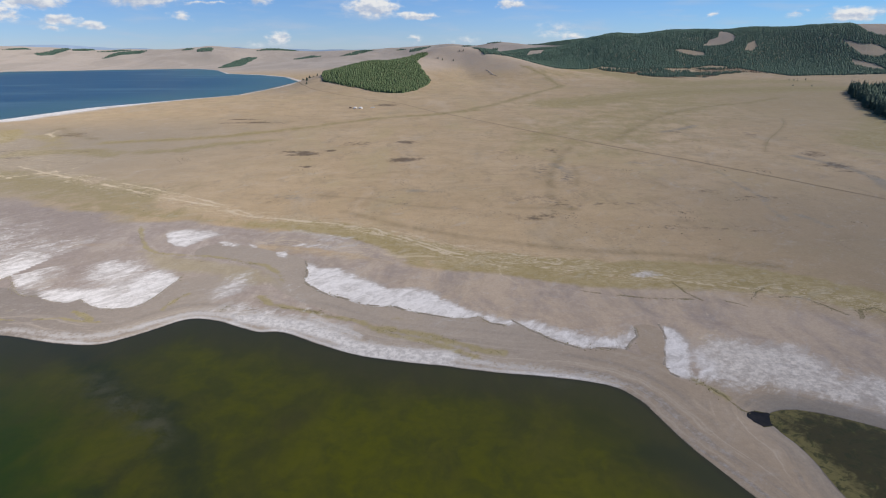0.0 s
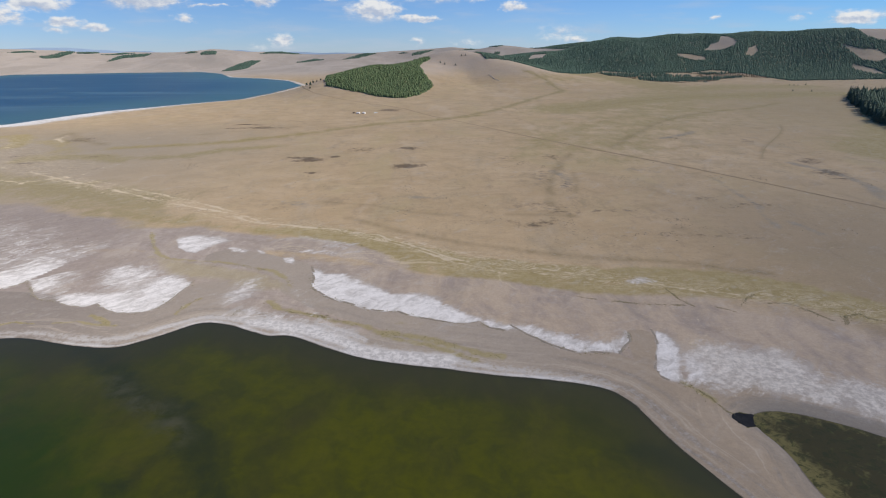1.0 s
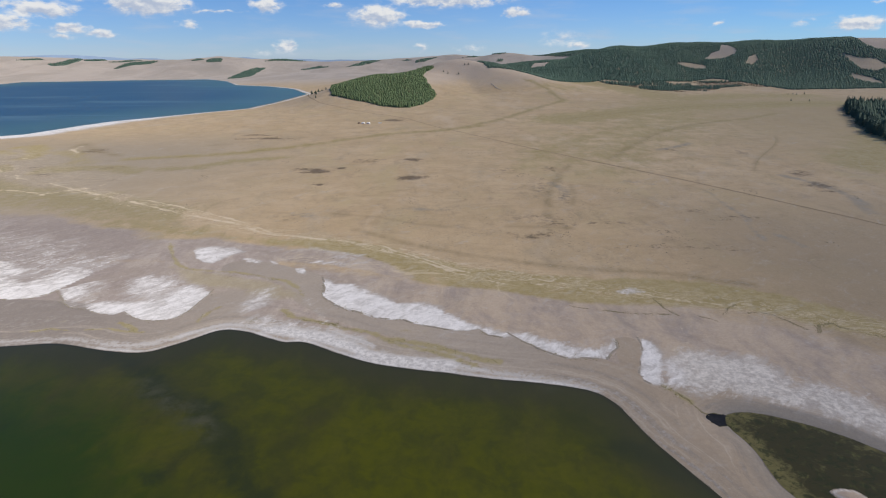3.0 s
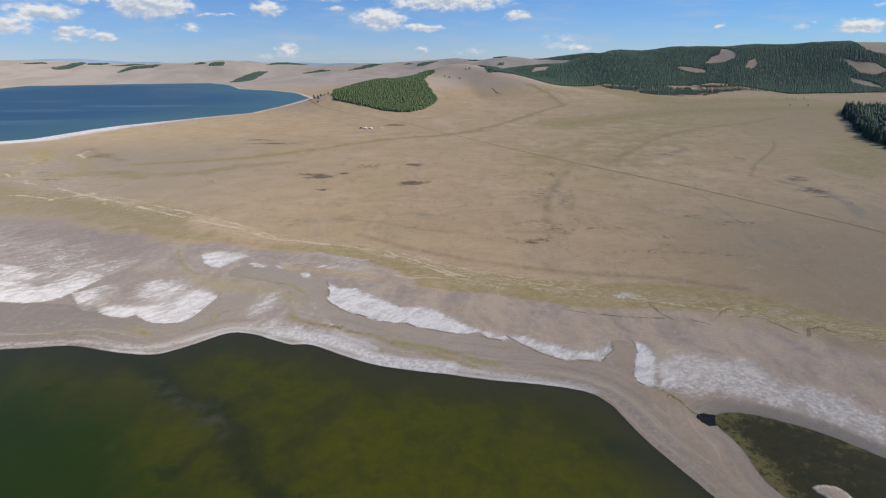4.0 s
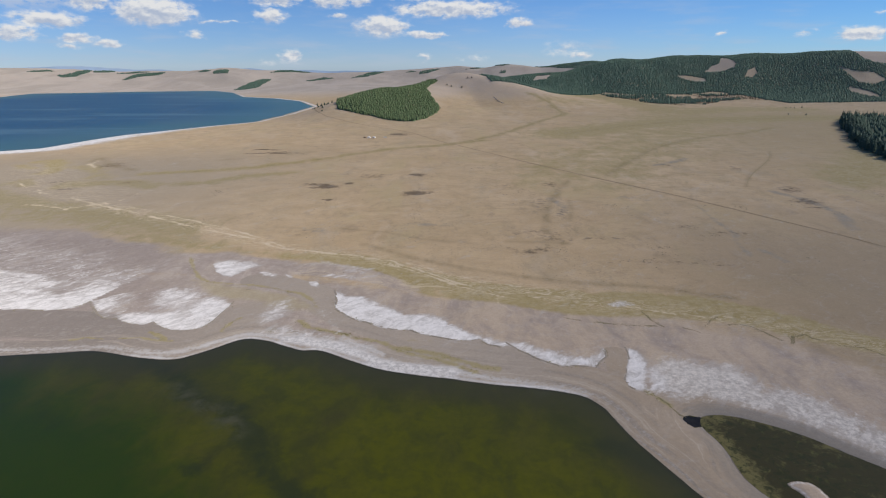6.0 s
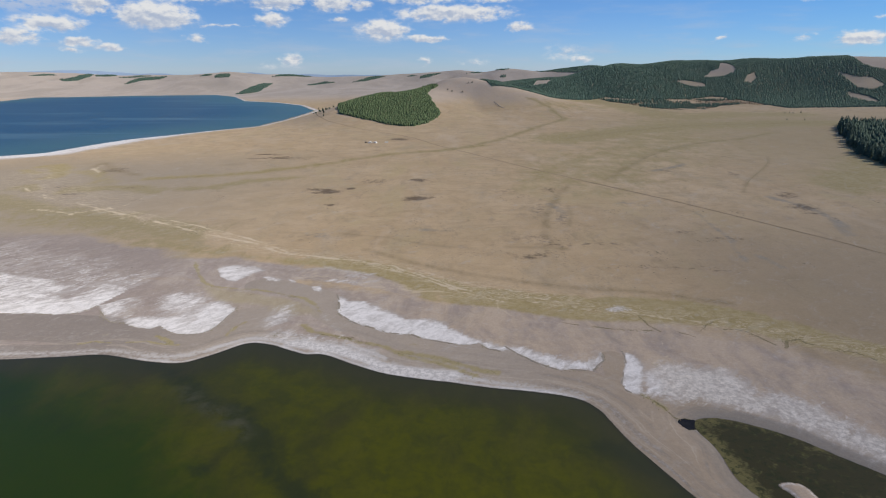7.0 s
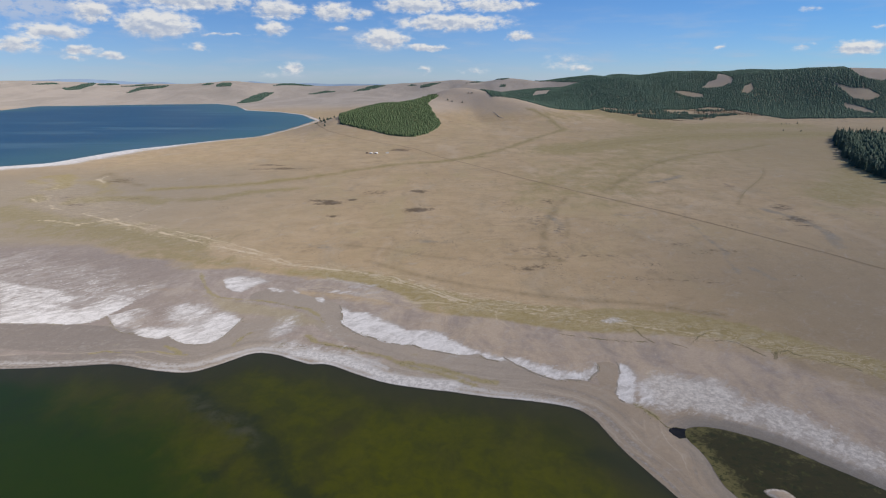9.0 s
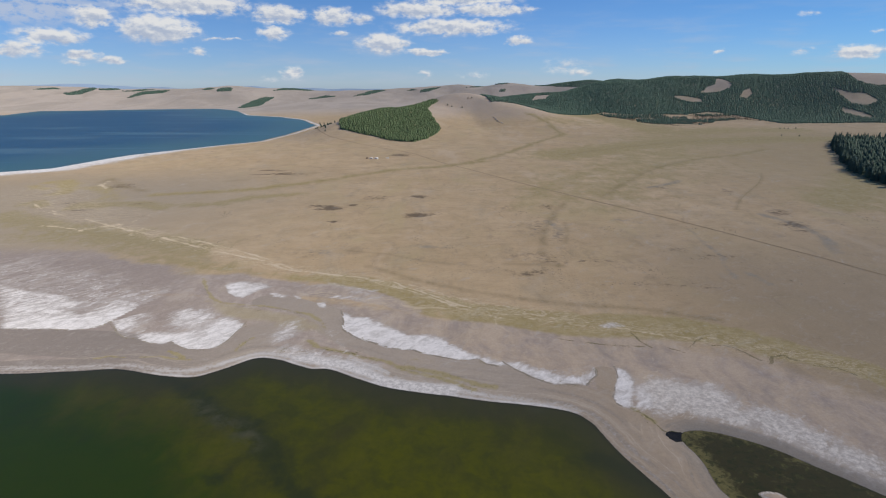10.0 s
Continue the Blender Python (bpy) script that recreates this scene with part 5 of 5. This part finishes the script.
def ribbon(name, line, half, lift, mat, gap=3.0, ragged=0.15, seed=1, soften=10, taper=False):
    """A strip laid over the land along a line."""
    rng = random.Random(seed)
    pts = []
    for a, b in zip(line[:-1], line[1:]):
        steps = max(1, int(math.dist(a, b) / gap))
        pts += [(a[0] + (b[0] - a[0]) * k / steps, a[1] + (b[1] - a[1]) * k / steps) for k in range(steps)]
    xy = np.array(pts + [line[-1]], float)
    for _ in range(soften):
        xy[1:-1] = (xy[:-2] + 2 * xy[1:-1] + xy[2:]) / 4
    way_ = np.gradient(xy, axis=0)
    way_ /= np.linalg.norm(way_, axis=1)[:, None]
    side = np.stack([-way_[:, 1], way_[:, 0]], -1)
    jag = np.array([[rng.uniform(1 - ragged, 1 + ragged), rng.uniform(1 - ragged, 1 + ragged)] for _ in xy])
    if taper:
        run = np.linspace(0, 1, len(xy))
        jag *= (np.clip(np.minimum(run, 1 - run) * 4, 0.03, 1) ** 0.7)[:, None]
    left, right = xy + side * (half * jag[:, :1]), xy - side * (half * jag[:, 1:])
    zl, zc, zr = (height(p[:, 0], p[:, 1]) for p in (left, xy, right))
    co = np.concatenate([np.c_[left, zl + lift * 0.6], np.c_[xy, zc + lift], np.c_[right, zr + lift * 0.6]])
    n = len(xy)
    faces = [(i + 1, i, n + i, n + i + 1) for i in range(n - 1)] + [(n + i + 1, n + i, 2 * n + i, 2 * n + i + 1) for i in range(n - 1)]
    me = bpy.data.meshes.new(name)
    me.from_pydata(co.tolist(), [], faces)
    me.materials.append(mat)
    return new(name, me)


MAIN_TRACK = [(-350, 1420), (-330, 1340), (-314, 1293), (-275, 1216), (-236, 1171), (-163, 1080), (-101, 1021), (-68, 980), (-14, 865), (44, 768), (103, 665), (160, 575), (219, 490), (249, 437), (271, 393), (293, 357), (303, 332), (330, 285), (420, 150)]
tagged(ribbon("road", MAIN_TRACK, 1.05, 0.16, TRACK_EARTH, 4.0, 0.2, 3), "straight rutted dirt track across the steppe", "road", kind="structure")

# fainter tracks and grassed-over runnels
TRAIL_EARTH = plain_material("grassy_trail_earth", (0.275, 0.225, 0.105), (0.36, 0.285, 0.16), 0.03, 0.95)
for n, (line, half) in enumerate((([(-5, 829), (51, 901), (94, 967), (149, 1079), (199, 1184), (242, 1259), (271, 1309), (264, 1383), (259, 1478), (236, 1527), (209, 1561)], 1.0),
                                  ([(453, 755), (424, 698), (386, 644), (339, 585), (304, 523)], 0.45),
                                  ([(177, 584), (210, 643), (250, 703), (284, 761), (328, 813), (386, 874), (436, 906), (500, 940), (602, 1021)], 0.9))):
    tagged(ribbon("trail", line, half, 0.14, TRAIL_EARTH, 5.0, 0.45, 400 + n, 90, True), "faint grassed-over trail across the dry steppe", "trail", kind="structure")


def bank(line, tall, seed):
    """A low crumbling earth step at the inner edge of the beach."""
    rng = random.Random(seed)
    pts = []
    for a, b in zip(line[:-1], line[1:]):
        steps = max(1, int(math.dist(a, b) / 0.7))
        pts += [(a[0] + (b[0] - a[0]) * k / steps, a[1] + (b[1] - a[1]) * k / steps) for k in range(steps)]
    xy = np.array(pts, float)
    xy = 2 * xy - np.stack(warp(xy[:, 0], xy[:, 1]), -1)
    way_ = np.gradient(xy, axis=0)
    way_ /= np.linalg.norm(way_, axis=1)[:, None] + 1e-9
    side = np.stack([-way_[:, 1], way_[:, 0]], -1)
    h = tall * np.clip(0.35 + 1.2 * (grain(xy[:, 0], xy[:, 1], 6, 63) - 0.25), 0.12, 1.2)
    foot, lip, back = xy - 0.3 * side, xy + 0.1 * side, xy + 1.1 * side
    zf, zb = height(foot[:, 0], foot[:, 1]), height(back[:, 0], back[:, 1])
    co = np.concatenate([np.c_[foot, zf - 0.05], np.c_[lip, zb + h], np.c_[back, zb - 0.03]])
    n = len(xy)
    stands = grain(xy[:, 0], xy[:, 1], 6, 64) > 0.42
    faces = [f for i in range(n - 1) if stands[i] for f in ((i + 1, i, n + i, n + i + 1), (n + i + 1, n + i, 2 * n + i, 2 * n + i + 1))]
    me = bpy.data.meshes.new("bank")
    me.from_pydata(co.tolist(), [], faces)
    me.materials.append(EARTH)
    tagged(new("bank", me), "low crumbling earth bank above the beach", "bank", kind="structure")


for n, line in enumerate((A_BANK, B_BANK, D_BANK, E_BANK, F_BANK)):
    bank(line, (0.07, 0.08, 0.16, 0.1, 0.07)[n], 90 + n)


def hummocks(name, places, size, mat, label, category, seed):
    """Many low clumps of scrub or grass joined into one mesh."""
    rng = np.random.default_rng(seed)
    z = height(places[:, 0], places[:, 1])
    n, sides = len(places), 5
    r = size * rng.uniform(0.5, 1.4, (n, 1)) * rng.uniform(0.7, 1.3, (n, sides))
    a = 2 * math.pi * (np.arange(sides)[None] + rng.uniform(-0.3, 0.3, (n, sides))) / sides
    top = size * rng.uniform(0.35, 0.8, n)
    rim = np.stack([places[:, :1] + r * np.cos(a), places[:, 1:] + r * np.sin(a), np.repeat(z[:, None] - 0.1, sides, 1)], -1)
    waist = np.stack([places[:, :1] + 0.75 * r * np.cos(a), places[:, 1:] + 0.75 * r * np.sin(a), z[:, None] + top[:, None] * rng.uniform(0.5, 0.9, (n, sides))], -1)
    tip = np.c_[places + rng.uniform(-0.2, 0.2, (n, 2)) * size, z + top][:, None]
    co = np.concatenate([rim, waist, tip], 1).reshape(-1, 3)
    faces = []
    for s in range(sides):
        t = (s + 1) % sides
        faces += [(s, t, sides + t), (s, sides + t, sides + s), (sides + s, sides + t, 2 * sides)]
    tri = (np.array(faces)[None] + (np.arange(n) * (2 * sides + 1))[:, None, None]).reshape(-1, 3)
    me = bpy.data.meshes.new(name)
    me.vertices.add(len(co))
    me.vertices.foreach_set("co", co.ravel().astype(np.float32))
    me.loops.add(tri.size)
    me.loops.foreach_set("vertex_index", tri.ravel().astype(np.int32))
    me.polygons.add(len(tri))
    me.polygons.foreach_set("loop_start", np.arange(0, tri.size, 3, dtype=np.int32))
    me.update(calc_edges=True)
    me.materials.append(mat)
    return tagged(new(name, me), label, category, kind="stuff")


def cluster(count, box_, lumps, cut, seed):
    """Places in a box, thick where the noise is high and bare elsewhere."""
    rng = np.random.default_rng(seed)
    x, y = rng.uniform(box_[0], box_[1], count), rng.uniform(box_[2], box_[3], count)
    use = (grain(x, y, lumps, seed, 3) > cut) & (height(x, y) > 1.2)
    return np.stack([x[use], y[use]], -1)


hummocks("scrub", np.concatenate([cluster(30000, (-260, 420, 300, 760), 30, 0.74, 11), cluster(250, (-260, 420, 280, 760), 500, 0.0, 12)]), 0.36, SCRUB, "low grey-green scrub scattered over the dry steppe", "scrub", 4)


brush_spots = scatter(SCRUB_EDGE, 7.0, 90, lambda x, y: grain(x, y, 45, 43) > 0.4)
BRUSH = plain_material("brown_birch_brush", (0.16, 0.105, 0.06), (0.23, 0.155, 0.095), 0.05, 0.95)
hummocks("brush", brush_spots, 2.2, BRUSH, "low brown brush below the forest edge", "brush", 6)


def beside(line, spread, count, seed):
    rng = np.random.default_rng(seed)
    line = np.array(line, float)
    count = min(count, int(2.2 * sum(math.dist(p, q) for p, q in zip(line[:-1], line[1:]))))
    run = np.hypot(*np.diff(line, axis=0).T)
    k = rng.choice(len(line) - 1, count, p=run / run.sum())
    f = rng.uniform(0, 1, (count, 1))
    p = line[k] * (1 - f) + line[k + 1] * f + rng.normal(0, spread, (count, 2))
    return p[grain(p[:, 0], p[:, 1], 7, seed) > 0.45]


tufts = np.concatenate([beside(line, half * 0.55, 260, 300 + n) for n, (line, half, _) in enumerate(TURF)] + [beside(line, 0.8, 260, 340 + n) for n, (line, half, _) in enumerate(SCARP)])
SEDGE_TUFT = plain_material("olive_sedge_tufts", (0.20, 0.17, 0.075), (0.29, 0.245, 0.125), 0.5, 0.95)
hummocks("sedge_tufts", tufts, 0.2, SEDGE_TUFT, "olive sedge tufts on the lake flats", "sedge", 5)

# ---------------------------------------------------------------- the camp


def ger(x, y, turn, wide, label):
    """A round felt tent."""
    g = empty("ger_tent", Matrix.Translation(stand(x, y)) @ pose(0, 0, 0, 0, 0, turn), label, "ger", "tents of the camp")
    r = wide / 2
    part("wall", tube(bmesh.new(), [(r, -0.3), (r * 1.01, 0.8), (r, 1.6)], 20, cap=False), FELT, g)
    part("roof", tube(bmesh.new(), [(r * 1.04, 1.55), (r * 0.62, 2.15), (r * 0.2, 2.6), (r * 0.12, 2.62)], 20), FELT, g)
    crown = part("crown_ring", tube(bmesh.new(), [(r * 0.2, 2.58), (r * 0.21, 2.7), (r * 0.14, 2.72)], 14), PAINTED_WOOD, g, "painted wooden crown ring")
    part("stove_pipe", tube(bmesh.new(), [(0.07, 2.4), (0.07, 3.5), (0.1, 3.52), (0.1, 3.6)], 8), IRON, crown, "rusty iron stove pipe")
    door = part("door", block(bmesh.new(), 0.9, 0.08, 1.5, Matrix.Translation((0, -r - 0.02, 0.72)), 0.02), PAINTED_WOOD, g, "orange painted wooden door")
    part("door_frame", block(block(block(bmesh.new(), 0.1, 0.14, 1.6, Matrix.Translation((-0.5, -r - 0.02, 0.75))), 0.1, 0.14, 1.6, Matrix.Translation((0.5, -r - 0.02, 0.75))), 1.1, 0.14, 0.1, Matrix.Translation((0, -r - 0.02, 1.58))), RAW_WOOD, door)
    for z in (0.55, 1.2):
        part("rope_band", tube(bmesh.new(), [(r * 1.015, z), (r * 1.02, z + 0.05), (r * 1.015, z + 0.1)], 20, cap=False), CANVAS, g)


ger(-139.5, 915, 20, 6.2, "round white felt tent with an orange door")
ger(-130.5, 914, -10, 6.4, "round white felt tent beside its neighbour")


def canvas_shelter(x, y, turn):
    s = empty("canvas_shelter", Matrix.Translation(stand(x, y)) @ pose(0, 0, 0, 0, 0, turn), "low pale canvas shelter beside trampled ground", "shelter")
    bm = bmesh.new()
    for side in (-1, 1):
        ridge = [bm.verts.new((px, side * 0.03, 1.5 + 0.06 * math.sin(px * 2))) for px in (-3, -1, 1, 3)]
        hem = [bm.verts.new((px, side * 1.7, 0.05)) for px in (-3, -1, 1, 3)]
        for k in range(3):
            bm.faces.new((ridge[k], ridge[k + 1], hem[k + 1], hem[k]))
    bmesh.ops.solidify(bm, geom=bm.faces[:], thickness=0.04)
    part("canvas", bm, FELT, s)
    for px in (-2.9, 2.9):
        part("pole", tube(bmesh.new(), [(0.05, -0.3), (0.05, 0.8), (0.04, 1.47)], 6), RAW_WOOD, s).location = (px, 0, 0)


canvas_shelter(-112, 921, 8)


def off_road_van(x, y, turn):
    v = empty("van", Matrix.Translation(stand(x, y)) @ pose(0, 0, 0, 0, 0, turn), "dark grey boxy van parked beside the tents", "van")
    body = part("body", block(block(bmesh.new(), 4.2, 1.8, 1.0, Matrix.Translation((0, 0, 0.95)), 0.12), 3.9, 1.7, 0.75, Matrix.Translation((-0.1, 0, 1.75)), 0.16), IRON, v)
    for side in (-1, 1):
        part("window", block(bmesh.new(), 3.2, 0.03, 0.45, Matrix.Translation((-0.1, side * 0.86, 1.75))), DEEP_WATER, body, "dark side window")
    part("windscreen", block(bmesh.new(), 0.03, 1.4, 0.5, Matrix.Translation((1.86, 0, 1.75))), DEEP_WATER, body, "dark windscreen")
    for px in (-1.35, 1.35):
        for side in (-1, 1):
            wheel = part("wheel", tube(bmesh.new(), [(0.34, -0.11), (0.36, -0.06), (0.36, 0.06), (0.34, 0.11)], 14), IRON, v)
            wheel.matrix_basis = pose(px, side * 0.8, 0.36, 90, 0, 0)


off_road_van(-147, 916.5, 70)


def corral(line, seed, label):
    """A run of broken corral fence: posts and sagging rails."""
    rng = random.Random(seed)
    base = stand(*line[0])
    fence = empty("corral_fence", Matrix.Translation(base), label, "fence", "old corral")
    pts = []
    for a, b in zip(line[:-1], line[1:]):
        steps = max(1, int(math.dist(a, b) / 2.6))
        pts += [stand(a[0] + (b[0] - a[0]) * k / steps, a[1] + (b[1] - a[1]) * k / steps) for k in range(steps)]
    for p in pts:
        tall = rng.uniform(0.9, 1.7)
        post = part("post", tube(bmesh.new(), [(0.13, -0.4), (0.12, 0.5 * tall), (0.1, tall)], 6), RAW_WOOD, fence)
        post.matrix_basis = Matrix.Translation(p - base) @ pose(0, 0, 0, rng.uniform(-6, 6), rng.uniform(-6, 6), rng.uniform(0, 90))
    for p, q in zip(pts[:-1], pts[1:]):
        for z in (0.45, 0.95):
            if rng.random() < 0.72:
                d = q - p
                rail = part("rail", block(bmesh.new(), d.length + 0.2, 0.09, 0.16), RAW_WOOD, fence)
                rail.matrix_basis = Matrix.Translation((p + q) / 2 - base + Vector((0, 0, z))) @ d.to_track_quat("X", "Z").to_matrix().to_4x4()


corral([(-296, 750), (-262, 752)], 1, "weathered grey corral fence with broken rails")
corral([(-256, 755), (-252, 768), (-240, 770), (-236, 757)], 2, "weathered plank pen of an old winter camp")
corral([(-288, 789), (-262, 793)], 3, "long low corral fence on trampled ground")


def boulder(x, y, size, seed):
    rng = random.Random(seed)
    bm = bmesh.new()
    bmesh.ops.create_icosphere(bm, subdivisions=2, radius=1.0)
    for v in bm.verts:
        v.co *= 0.75 + 0.5 * noise.noise(v.co * 1.3 + Vector((seed, 0, 0))) + rng.uniform(-0.06, 0.06)
        v.co.z *= 0.6
    me = bpy.data.meshes.new("boulder")
    bm.to_mesh(me)
    bm.free()
    me.materials.append(STONE)
    ob = new("boulder", me)
    ob.matrix_world = Matrix.Translation(stand(x, y, -0.2 * size)) @ pose(0, 0, 0, 0, 0, rng.uniform(0, 360)) @ Matrix.Scale(size, 4)
    tagged(ob, "grey lichened boulder of a hillside outcrop", "boulder", "outcrop boulders")


for n, (x, y, size) in enumerate([(120, 1542, 3.2), (123, 1530, 2.4), (124, 1518, 3.6), (127, 1505, 2.6), (128, 1493, 4.0), (131, 1484, 2.4), (135, 1474, 3.0), (139, 1468, 2.0)]):
    boulder(x, y, size, 200 + n)
